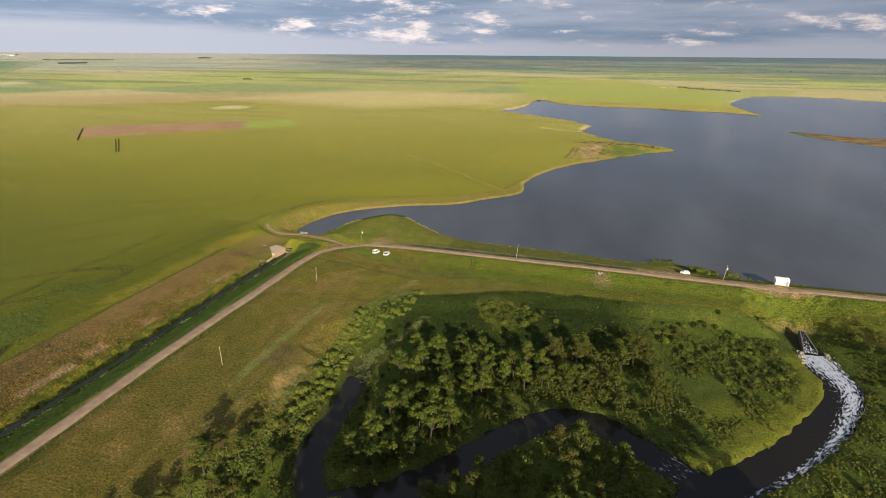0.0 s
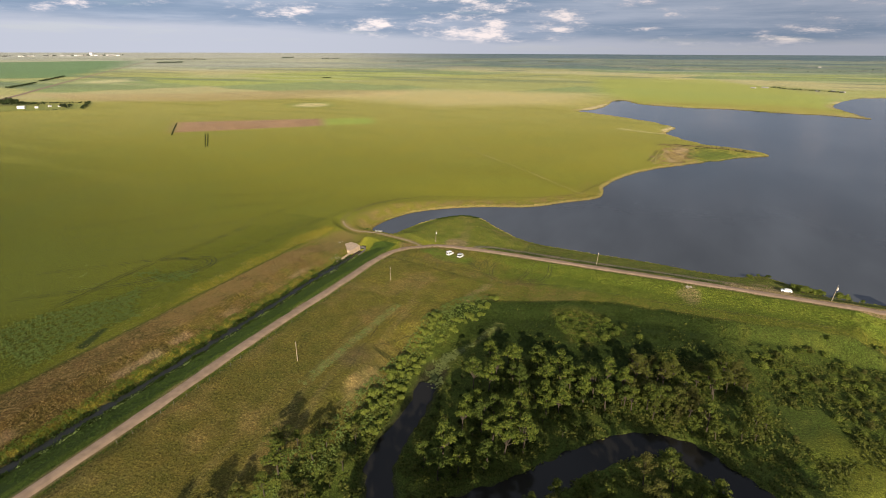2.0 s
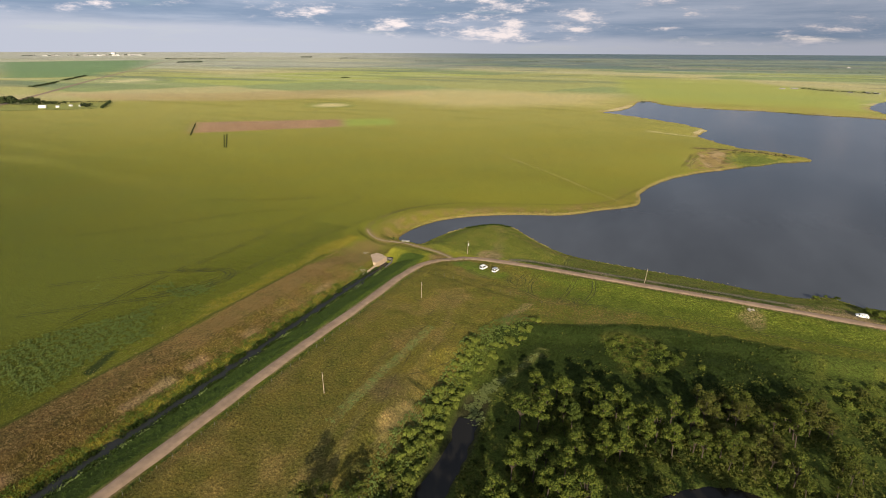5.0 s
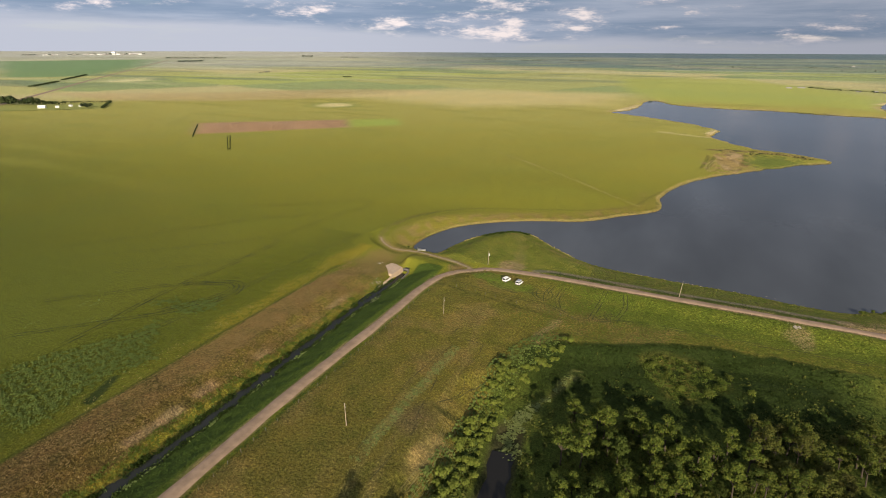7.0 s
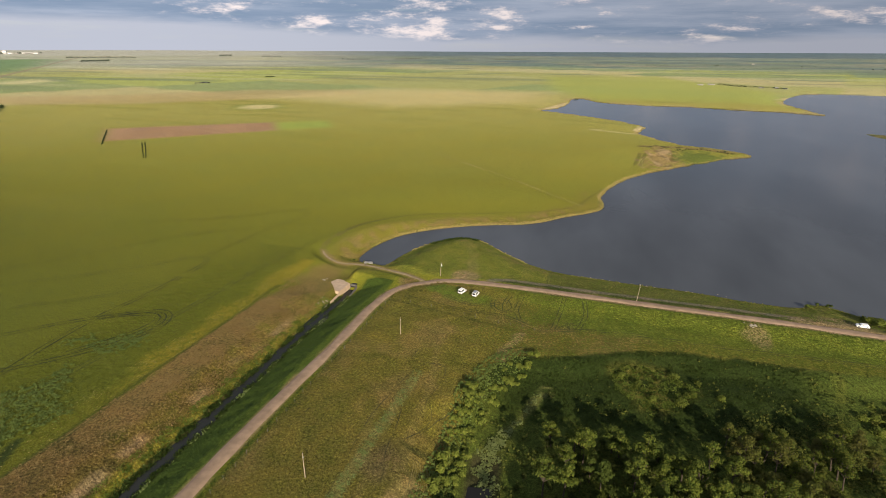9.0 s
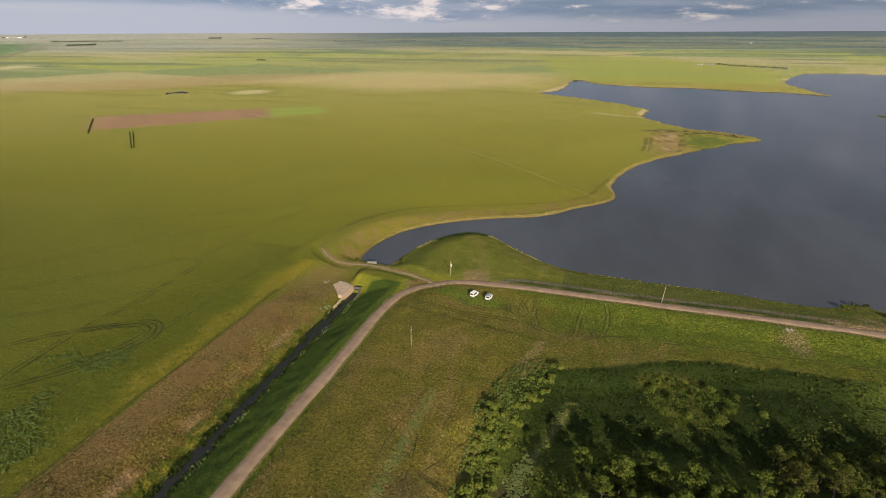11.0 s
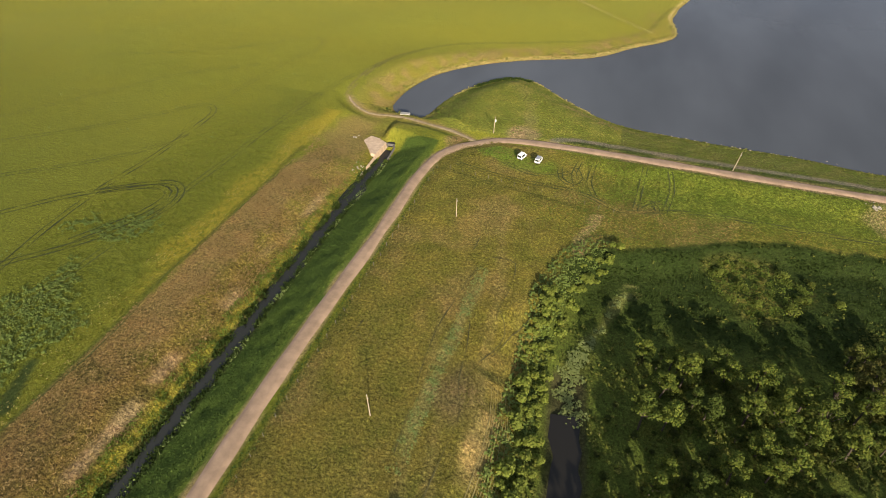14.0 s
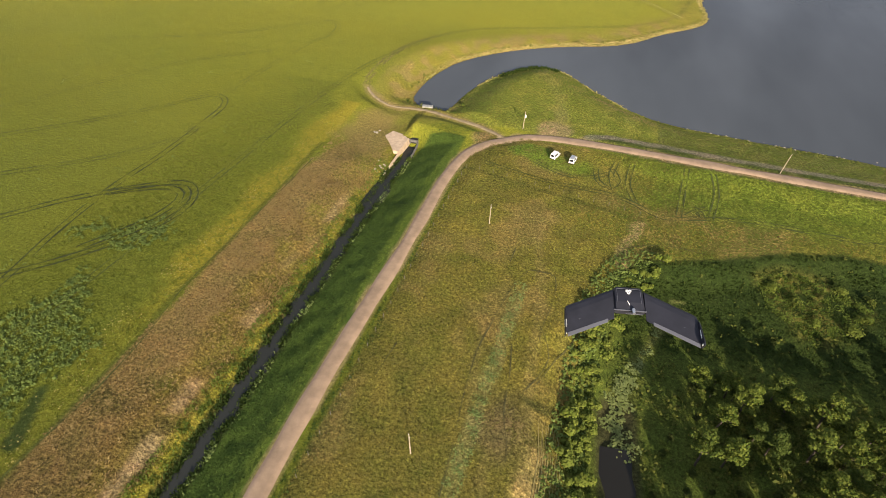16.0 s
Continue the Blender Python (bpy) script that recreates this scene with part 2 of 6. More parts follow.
# ---- plan ----
def smooth(pts, closed=False, step=3.0):
    """A rounded line through a few plan points."""
    p = np.array(pts, float)
    n = len(p)
    out = []
    for i in range(n if closed else n - 1):
        if closed:
            a, b, c, d = p[(i - 1) % n], p[i], p[(i + 1) % n], p[(i + 2) % n]
        else:
            a, b, c, d = p[max(i - 1, 0)], p[i], p[i + 1], p[min(i + 2, n - 1)]
        k = int(min(24, max(2, np.hypot(*(c - b)[:2]) / step)))
        for t in np.linspace(0, 1, k, endpoint=False):
            out.append(0.5 * (2 * b + (c - a) * t + (2 * a - 5 * b + 4 * c - d) * t * t + (3 * b - a - 3 * c + d) * t ** 3))
    if not closed:
        out.append(p[-1])
    return np.array(out)


def line_distance(x, y, line):
    """Distance to an open line."""
    best = np.full(x.shape, 1e12)
    for (ax, ay), (bx, by) in zip(line[:-1, :2], line[1:, :2]):
        ex, ey = bx - ax, by - ay
        t = np.clip(((x - ax) * ex + (y - ay) * ey) / (ex * ex + ey * ey + 1e-9), 0, 1)
        best = np.minimum(best, (x - ax - t * ex) ** 2 + (y - ay - t * ey) ** 2)
    return np.sqrt(best)


def inside(x, y, ring):
    odd = np.zeros(x.shape, bool)
    for (ax, ay), (bx, by) in zip(ring[:, :2], np.roll(ring[:, :2], -1, 0)):
        if ay != by:
            odd ^= ((ay > y) != (by > y)) & (x < (bx - ax) * (y - ay) / (by - ay) + ax)
    return odd


def ring_distance(x, y, ring):
    """Signed distance to a closed line, negative inside."""
    d = line_distance(x, y, np.vstack([ring, ring[:1]]))
    return np.where(inside(x, y, ring), -d, d)


def ease(v, lo, hi):
    t = np.clip((v - lo) / (hi - lo), 0, 1)
    return t * t * (3 - 2 * t)


def ripple(x, y, size, seed):
    """Cheap smooth noise, about -1 to 1."""
    r = np.random.RandomState(seed)
    v = np.zeros(np.shape(x))
    for k in range(7):
        a, f, ph = r.uniform(0, 6.28), r.uniform(0.6, 1.9) / size * 6.28, r.uniform(0, 6.28)
        v = v + np.sin((np.cos(a) * x + np.sin(a) * y) * f + ph + 0.8 * np.sin((np.sin(a) * x - np.cos(a) * y) * f * 0.7 + ph * 2))
    return v / 3.2


SHORE_NORTH = [(-148, 266), (-157, 266), (-163, 270), (-165, 278), (-164, 292), (-159, 309), (-145, 327), (-124, 342), (-89, 358), (-71, 378), (-49, 404), (-50, 444),
               (-32, 502), (3, 555), (35, 592), (60, 622), (88, 648), (63, 680), (20, 706), (-11, 774), (-8, 840), (-28, 885), (-68, 932), (-134, 990), (-168, 1020)]
SHORE_FAR = [(-140, 1090), (-134, 1265), (-112, 1290), (-70, 1215), (18, 1174), (90, 1170), (160, 1138), (230, 1125), (282, 1092), (278, 1210), (288, 1358), (400, 1600), (555, 1610), (680, 1520), (1200, 1500), (1700, 1300)]
SHORE_DAM = [(1700, 300), (700, 268), (300, 266), (133, 265), (94, 262), (68, 264), (56, 272), (43, 281), (34, 276), (20, 275), (-9, 279), (-24, 280), (-62, 283), (-77, 288), (-93, 300), (-110, 316), (-124, 317), (-137, 302), (-144, 285)]
LAKE_RING = smooth(SHORE_NORTH + SHORE_FAR + SHORE_DAM, True, 6)
jitter = np.stack([ripple(LAKE_RING[:, 0], LAKE_RING[:, 1], 30, 3), ripple(LAKE_RING[:, 0], LAKE_RING[:, 1], 30, 4)], 1)
LAKE_RING = LAKE_RING + jitter * np.clip((LAKE_RING[:, 1:2] - 330) / 150, 0.25, 3.0)
ROAD = smooth([(-133, -1500), (-133, -900), (-133, -450), (-133, -180), (-133, -40), (-133, 40), (-133.3, 90), (-134.2, 130), (-134, 155), (-133.2, 180), (-133, 200), (-133, 220), (-130, 237), (-121, 248.5), (-109, 254), (-91, 255.5), (-63, 255), (-25, 254), (19, 253), (68, 251), (126, 251), (220, 252), (400, 254), (900, 258)], step=4)
TRACK = smooth([(-121, 250), (-131, 255), (-143, 258), (-157, 261), (-169, 260), (-180, 267), (-185, 278), (-184, 304), (-176, 327), (-157, 350), (-118, 367), (-86, 382), (-65, 403), (-59, 424), (-52, 452), (-42, 468)], step=4)
KNOLL_TRACK = smooth([(-101, 256), (-104, 266), (-106, 278), (-110, 292), (-117, 303)])
DITCH = smooth([(-153, -1500), (-153, -900), (-153, -450), (-153, -180), (-153, -40), (-152, 40), (-151.5, 90), (-151.5, 130), (-152, 160), (-152.4, 206), (-151.9, 225), (-151.9, 240)], step=6)
BASIN = smooth([(-81, 100), (-81, 130), (-82, 166), (-80, 183), (-72, 201), (-50, 209), (-30, 219), (-6, 222), (32, 224), (54, 227), (72, 226), (86, 230), (100, 224), (118, 190), (122, 150), (108, 100), (104, 0), (-60, 0), (-88, 60)], True, 5)
CREEK_R = smooth([(87.5, 227), (88.5, 217), (89.5, 205), (91, 188), (83, 172), (71, 156), (57, 141), (45, 130), (36, 122), (27, 104), (22, 74), (30, 34), (25, 5)])
CREEK_M = smooth([(38, 126), (30, 133), (20, 140), (10, 147), (0, 147), (-9, 141), (-18, 131), (-26, 120), (-36, 109), (-46, 100), (-58, 94)])
CREEK_L = smooth([(-72.4, 158), (-71.6, 150), (-69.6, 135), (-69.4, 118), (-67, 106), (-60, 95), (-52, 74), (-53, 24), (-50, 3)])
ISLAND = smooth([(263, 866), (269, 824), (293, 788), (330, 747), (400, 690), (470, 668), (515, 705), (470, 760), (410, 800), (364, 824), (323, 833), (286, 858)], True, 8)
MARSH = smooth([(-69.4, 149.5), (-72.4, 155.4), (-72.4, 161), (-71.0, 167.3), (-68.5, 174.5), (-66, 181), (-63.5, 188), (-61.5, 192)], step=1.0)
POND_END = 151.0
LAKE_Z, CREEK_Z, DITCH_Z = -2.0, -9.5, -3.4
CENTRE = (-45.0, 45.0)


def height(x, y):
    """Height of the land at plan places."""
    z = 2.4 - 3.4 * ease(x, -150, -50) * (1 - ease(y, 250, 300)) + 0.16 * ripple(x, y, 90, 1) + 0.025 * ripple(x, y, 17, 2)
    lake = np.minimum(ring_distance(x, y, LAKE_RING), 400)
    isl = ring_distance(x, y, ISLAND)
    bluff = 1 - ease(np.hypot(x - 25, y - 608), 20, 45)
    z = z + bluff * (1.2 + 1.6 * ripple(x, y, 20, 41))
    rise = ease(lake, -3, 16)
    gentle = 0.16 * ease(lake, -1, 3) + 0.84 * ease(lake, -10, 85)
    rise = rise + (gentle - rise) * ease(y, 300, 360)
    z = np.where(lake > 0, LAKE_Z + (z - LAKE_Z) * rise, z)
    z = np.where(lake <= 0, LAKE_Z - np.clip(-lake * 0.3, 0, 4) + 0.12, z)
    z = np.where(isl < 12, np.maximum(z, LAKE_Z + np.clip(-isl * 0.12, -4, 1.2)), z)
    road = line_distance(x, y, ROAD)
    dam = ease(x, -105, -60)
    z = z + (1.0 + 0.2 * dam - z) * (1 - ease(road, 3.4, 9.0 + 7.0 * dam))
    track = line_distance(x, y, TRACK)
    z = z + (0.5 - z) * (1 - ease(track, 2.0, 7.0)) * (1 - ease(y, 258, 285))
    ditch = line_distance(x, y, DITCH)
    east = (x > -153)
    prof = DITCH_Z - 0.25 + np.maximum(ditch - 1.4 + 0.6 * ripple(x, y, 6, 9) - 1.7 * (1 - ease(np.abs(y - 210), 3, 9)), 0) * np.where(east, 0.36, 0.55)
    prof = np.where(y > 240, prof + np.maximum(y - 240, 0) * 0.55, prof)
    z = np.minimum(z, prof)
    pad = np.hypot(x + 160, (y - 239) * 0.9)
    z = z + (np.minimum(z, -1.0) - z) * (1 - ease(pad, 7, 26)) * (x < -153.4) * np.where(y > 241.5, 1 - ease(x, -157, -153.4), 1)
    basin = ring_distance(x, y, BASIN)
    floor = -8.9 + 0.3 * ripple(x, y, 25, 5) + 4.2 * ease(y - 0.25 * np.maximum(x + 10, 0), 180, 208) * (1 - ease(x, 45, 75))
    z = z + (floor - z) * ease(-basin, -0.5, 8)
    for line, half in ((CREEK_R, 4.6), (CREEK_M, 3.8), (CREEK_L, 2.4)):
        d = line_distance(x, y, line)
        z = np.minimum(z, CREEK_Z - 0.7 + np.maximum(d - half + 0.7 * ripple(x, y, 9, 6), 0) * 0.55)
    return z


def out(x, y, z):
    """Draws the far land in, so that the horizon lies within reach; nearer than two kilometres nothing changes."""
    dx, dy = x - CENTRE[0], y - CENTRE[1]
    r = np.hypot(dx, dy) + 1e-6
    q = np.where(r > 2000, 2000 + 2700 * (r - 2000) / np.maximum(r + 700, 1), r)
    s = q / r
    return CENTRE[0] + dx * s, CENTRE[1] + dy * s, 97.5 * (1 - s) + z * s


def place(x, y, dz=0.0):
    """A point on the land, far land drawn in."""
    a, b = np.array([float(x)]), np.array([float(y)])
    p = out(a, b, height(a, b) + dz)
    return Vector((p[0][0], p[1][0], p[2][0]))


def steps(fine0, fine1, d, lo, hi, grow_lo, grow_hi):
    """Grid lines, fine between fine0 and fine1 and wider outwards."""
    mid = list(np.arange(fine0, fine1 + d, d))
    up_side, v, s = [], mid[-1], d
    while v < hi:
        s *= grow_hi if v < 1500 else 1.07
        v += s
        up_side.append(v)
    down, v, s = [], mid[0], d
    while v > lo:
        s *= grow_lo if v > -1100 else 1.07
        v -= s
        down.append(v)
    return np.array(down[::-1] + mid + up_side)


FAR = 30000


def mesh_object(name, verts, faces, mat, kind="", parent=None):
    me = bpy.data.meshes.new(name)
    me.from_pydata([tuple(v) for v in verts], [], [tuple(f) for f in faces])
    me.materials.append(mat)
    ob = new(name, me)
    if parent:
        ob.parent = parent
    if kind:
        ob["kind"] = kind
    return ob


# ---- ground ----
def mixc(col, amount, rgb):
    col += (np.array(rgb) - col) * np.clip(amount, 0, 1)[:, None]


def patch(x, y, ring, soft=3.0):
    return 1 - ease(ring_distance(x, y, np.array(ring, float)), -soft, soft)


def build_ground():
    gx = steps(-215, 125, 1.0, -FAR, FAR, 1.03, 1.04)
    gy = steps(90, 290, 1.0, -FAR, FAR, 1.12, 1.012)
    X, Y = np.meshgrid(gx, gy)
    nx, ny = len(gx), len(gy)
    x, y = X.ravel(), Y.ravel()
    z = height(x, y)
    road = line_distance(x, y, ROAD)
    z = np.where(road < 3.4, z - 0.25, z)
    px, py, pz = out(x, y, z)
    me = bpy.data.meshes.new("ground")
    me.vertices.add(nx * ny)
    me.vertices.foreach_set("co", np.stack([px, py, pz], 1).ravel())
    i = (np.arange(ny - 1)[:, None] * nx + np.arange(nx - 1)[None, :]).ravel()
    quad = np.stack([i, i + 1, i + nx + 1, i + nx], 1).ravel().astype(np.int32)
    me.loops.add(len(quad))
    me.polygons.add(len(quad) // 4)
    me.loops.foreach_set("vertex_index", quad)
    me.polygons.foreach_set("loop_start", np.arange(0, len(quad), 4, dtype=np.int32))
    me.polygons.foreach_set("loop_total", np.full(len(quad) // 4, 4, np.int32))
    me.polygons.foreach_set("use_smooth", np.ones(len(quad) // 4, bool))
    me.update(calc_edges=True)

    lake = ring_distance(x, y, LAKE_RING)
    basin = ring_distance(x, y, BASIN)
    ditch = line_distance(x, y, DITCH)
    track = line_distance(x, y, TRACK)
    n1, n2, n3 = ripple(x, y, 40, 11), ripple(x, y, 12, 12), ripple(x, y, 350, 13)
    col = np.tile(np.array([0.180, 0.180, 0.026]), (len(x), 1))
    tuft = np.full(len(x), 0.06)
    r = np.hypot(x - CENTRE[0], y - CENTRE[1])
    # the crop pales with broad swells
    mixc(col, 0.5 * ease(n3, -0.2, 0.9), (0.212, 0.20, 0.036))
    # near crop painted darker, far crop paler: light by viewing angle in the colour
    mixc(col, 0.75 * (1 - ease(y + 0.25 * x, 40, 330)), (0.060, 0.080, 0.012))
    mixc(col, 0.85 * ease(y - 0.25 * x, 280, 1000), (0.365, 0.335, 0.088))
    mixc(col, 0.5 * ease(ripple(x, y * 3.5, 260, 16), 0.1, 1.0) * ease(r, 300, 700), (0.24, 0.24, 0.05))
    # fields beyond the crop: half-mile squares, tints raised to hold distance haze
    cx, cy = np.floor((x - 0.35 * y + 90) / 800), np.floor((y + 0.35 * x + 50 + 30 * n3) / 420)
    pick = np.abs(np.sin(cx * 12.99 + cy * 78.23) * 43758.5) % 1
    far = ease(r, 1150, 1500)
    tints = np.array([(0.38, 0.39, 0.15), (0.44, 0.43, 0.18), (0.27, 0.34, 0.15), (0.50, 0.45, 0.23), (0.22, 0.30, 0.17), (0.38, 0.43, 0.13)])
    chosen = tints[(pick * 6).astype(int) % 6]
    col += (chosen - col) * (far * 0.8)[:, None]
    belt = ripple(x * 0.22, y, 420, 15) + 0.5 * ripple(x * 0.3, y, 160, 19)
    mixc(col, 0.6 * ease(belt, 0.35, 0.9) * ease(r, 1500, 2200), (0.44, 0.42, 0.24))
    mixc(col, 0.65 * ease(-belt, 0.3, 0.8) * ease(r, 1500, 2200), (0.13, 0.18, 0.13))
    far_strip = ripple(x * 0.12, y, 520, 69)
    mixc(col, 0.55 * ease(far_strip, 0.45, 0.7) * ease(r, 2600, 3400), (0.50, 0.50, 0.33))
    mixc(col, 0.6 * ease(-far_strip, 0.5, 0.75) * ease(r, 2600, 3400), (0.09, 0.12, 0.11))
    # air haze towards the horizon mixed into the land's colour
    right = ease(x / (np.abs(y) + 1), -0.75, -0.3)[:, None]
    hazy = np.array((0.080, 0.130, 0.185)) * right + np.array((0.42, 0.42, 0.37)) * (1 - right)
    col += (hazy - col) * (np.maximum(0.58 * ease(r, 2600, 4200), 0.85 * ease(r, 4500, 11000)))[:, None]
    # ploughed strip, stubble strip and pale patches
    mixc(col, 0.95 * patch(x, y, [(-578, 500), (-656, 580), (-494, 701), (-446, 635)], 9), (0.38, 0.235, 0.145))
    furrow = patch(x, y, [(-578, 500), (-656, 580), (-494, 701), (-446, 635)], 9)
    mixc(col, 0.5 * furrow * ease(ripple(x + y, (x - y) * 0.12, 40, 68), 0.0, 0.8), (0.27, 0.17, 0.10))
    mixc(col, 0.8 * patch(x, y, [(-494, 701), (-437, 745), (-396, 684), (-446, 635)], 8), (0.30, 0.37, 0.08))
    mixc(col, 0.6 * patch(x, y, [(-1400, 820), (-1060, 1020), (-910, 1230), (-650, 1330), (-600, 1200), (-684, 1075), (-886, 855), (-1100, 760)], 30), (0.46, 0.34, 0.17))
    pond = np.hypot((x + 643) * 0.80 + (y - 880) * 0.35, (y - 880) * 0.62 - (x + 643) * 0.25) + 5 * n2
    mixc(col, 0.55 * (1 - ease(pond, 34, 52)), (0.20, 0.24, 0.05))
    mixc(col, 0.9 * (1 - ease(pond, 20, 32)), (0.58, 0.50, 0.24))
    mixc(col, 0.65 * patch(x, y, [(-760, 1060), (-640, 1400), (-180, 1420), (-190, 1110), (-420, 960)], 90), (0.60, 0.50, 0.24))
    mixc(col, 0.7 * patch(x, y, [(-1240, 560), (-1130, 660), (-1052, 732), (-955, 648), (-1075, 540)], 10), (0.22, 0.25, 0.07))
    mixc(col, 0.7 * patch(x, y, [(-100, 1260), (300, 1220), (320, 1600), (100, 2400), (-300, 2200), (-200, 1500)], 40), (0.36, 0.39, 0.085))
    mixc(col, 0.9 * patch(x, y, [(-5250, 2700), (-2250, 1180), (-2160, 1430), (-3180, 2470), (-5300, 4250)], 30), (0.15, 0.25, 0.11))
    mixc(col, 0.8 * patch(x, y, [(-1700, 1180), (-1850, 1325), (-1860, 1460), (-1690, 1330)], 14), (0.62, 0.56, 0.30))
    # shore: grassy rim and a bare strip by the water
    mixc(col, 0.5 * (1 - ease(y, 400, 470)) * (1 - ease(lake + 2 * n2, 12, 20)), (0.215, 0.185, 0.046))
    mixc(col, 0.6 * (1 - ease(y, 400, 470)) * (1 - ease(lake + 2 * n2, 10, 18)) * (x < -60) * (y > 262) * ease(n2 + 0.6 * n1, -0.1, 0.8), (0.25, 0.18, 0.085))
    reach = 1 + 5.0 * ease(y, 600, 1100)
    shore = (1 - ease((lake + 0.8 * n2) / reach, 0.8, 3.2)) * ease(y, 285, 330) * np.maximum(1 - ease(y, 600, 900), ease(ripple(x, y, 160, 61), -0.5, 0.4))
    mixc(col, 0.85 * shore, (0.40, 0.31, 0.15))
    wet = (1 - ease(lake, -2, 1.5))
    mixc(col, 0.9 * wet, (0.045, 0.045, 0.025))
    # bare, rutted headland with a green tip
    spot = 1 - ease(np.hypot((x - 2) * 1.25 - (y - 600) * 0.12, (y - 600) * 0.45) + 9 * n2, 14, 30)
    mixc(col, 0.85 * spot, (0.30, 0.205, 0.105))
    mixc(col, 0.85 * spot * ease(ripple(x * 1.3 + y * 0.3, y * 0.5, 24, 62), 0.0, 0.6), (0.37, 0.27, 0.17))
    mixc(col, 0.7 * spot * ease(-ripple(x + y * 0.4, y * 0.55 - x * 0.2, 15, 63), 0.35, 0.8), (0.09, 0.07, 0.03))
    far_bank = 1 - ease(line_distance(x, y, np.array([(-8.0, 655), (20, 672), (48, 668), (66, 660)])) + 4 * n2, 5, 14)
    mixc(col, 0.75 * far_bank, (0.28, 0.20, 0.09))
    mixc(col, 0.8 * far_bank * ease(ripple(x, y * 0.6, 14, 64), 0.0, 0.5), (0.055, 0.055, 0.02))
    tip = 1 - ease(np.hypot((x - 38) * 0.75, (y - 610) * 0.5) + 5 * n2, 14, 22)
    mixc(col, 0.85 * tip, (0.115, 0.15, 0.035))
    mixc(col, 0.45 * (1 - ease(line_distance(x, y, np.array([(-19.0, 612), (-21, 585), (-25, 556)])), 0.8, 2.4)), (0.05, 0.05, 0.02))
    mixc(col, 0.45 * (1 - ease(line_distance(x, y, np.array([(-14.0, 612), (-16, 585), (-20, 556)])), 0.8, 2.4)), (0.05, 0.05, 0.02))
    mixc(col, 0.8 * (1 - ease(line_distance(x, y, np.array([(-73.0, 772), (-37, 769), (-18, 766)])) + n2, 2, 6)), (0.5, 0.42, 0.22))
    for sandy in ([(-160.0, 1044), (-146, 1110), (-124, 1208)], [(-28.0, 1172), (22, 1170)], [(290.0, 1397), (369, 1513)], [(-3.0, 849), (-14, 800)]):
        mixc(col, 0.85 * (1 - ease(line_distance(x, y, np.array(sandy)) + 2 * n2, 4, 11)), (0.55, 0.45, 0.25))
    isle = ring_distance(x, y, ISLAND)
    mixc(col, 0.9 * (1 - ease(isle + 3 * n2, -3, 4)), (0.27, 0.19, 0.085))
    mixc(col, 0.75 * (1 - ease(isle + 6 * n2, -12, -3)) * ease(ripple(x, y, 30, 66), -0.3, 0.4), (0.13, 0.075, 0.04))
    mixc(col, 0.7 * (1 - ease(isle, -3, 3)) * ease(ripple(x, y, 22, 67), 0.1, 0.6), (0.07, 0.075, 0.025))
    mixc(col, 0.7 * (1 - ease(isle, -3, 3)) * (1 - ease(x, 266, 285)), (0.10, 0.13, 0.04))
    tuft = np.maximum(tuft, 0.5 * (1 - ease(lake, 8, 18)) * (1 - ease(y, 420, 480)))
    # between the ditch and the crop
    u = -153 - x
    west = (y < 268) & (u > 0)
    reed = (1 - 0.75 * ease(y, 205, 240)) * ease(u + 1.0 * n2, 1.0, 3.5) * (1 - ease(u + 0.7 * n1 + ease(y, 190, 260) * 6, 23.5, 25)) * west
    mixc(col, 0.9 * reed * ease(n2 + 0.3, -1.3, 0.3), (0.118, 0.094, 0.027))
    mixc(col, 0.5 * reed * ease(y, 150, 210), (0.165, 0.135, 0.052))
    mixc(col, 0.75 * reed * ease(u + 2 * n1, 11, 16), (0.185, 0.135, 0.058))
    mixc(col, 0.7 * reed * (1 - ease(y + 1.2 * u + 6 * n1, 120, 190)), (0.092, 0.068, 0.026))
    gully = line_distance(x, y, np.array([(-176.0, 124), (-173.5, 122.3), (-167, 120.6), (-162, 121), (-156, 120.3)]))
    mixc(col, 0.6 * west * (1 - ease(gully + 0.5 * n2, 0.3, 1.2)), (0.05, 0.042, 0.016))
    mixc(col, 0.7 * (1 - ease(np.abs(u - 6.3 - 0.6 * n1), 0.7, 1.7)) * west * (y < 215) * np.maximum(0.75 * ease(ripple(x, y, 30, 17), -0.1, 0.5), 1 - ease(np.abs(y - 109), 7, 11)), (0.25, 0.185, 0.125))
    mixc(col, 0.75 * west * ease(u, 24.5, 26) * (1 - ease(u + 2 * n1 + n2, 30, 35)) * (y < 255) * (0.25 + 0.75 * ease(y, 130, 165)), (0.215, 0.178, 0.026))
    mixc(col, 0.6 * (1 - ease(np.abs(u - 25.2 - 0.5 * n1), 0.3, 1.4)) * west * (y < 225), (0.045, 0.060, 0.014))
    rim = (1 - ease(u + 0.7 * n2, 3.0, 4.6)) * west
    mixc(col, 0.85 * rim, (0.165, 0.155, 0.024))
    mixc(col, 0.7 * ease(y, 228, 240) * (1 - ease(u, 14, 28)) * west, (0.125, 0.125, 0.026))
    mixc(col, 0.75 * west * (1 - ease(np.hypot((x + 168) * 0.9, (y - 240) * 0.6) + 2 * n2, 5, 12)), (0.165, 0.125, 0.055))
    weedy = ease(u + 4 * n1, 32, 38) * (1 - ease(u + 4 * n1, 50, 75)) * west
    mixc(col, 0.4 * weedy, (0.075, 0.095, 0.016))
    tuft = np.maximum(tuft, np.clip(reed + 0.7 * rim + 0.25 * weedy, 0, 1))
    oval = line_distance(x, y, np.array([(-182.3, 107.5), (-184.2, 112), (-186.8, 118)]))
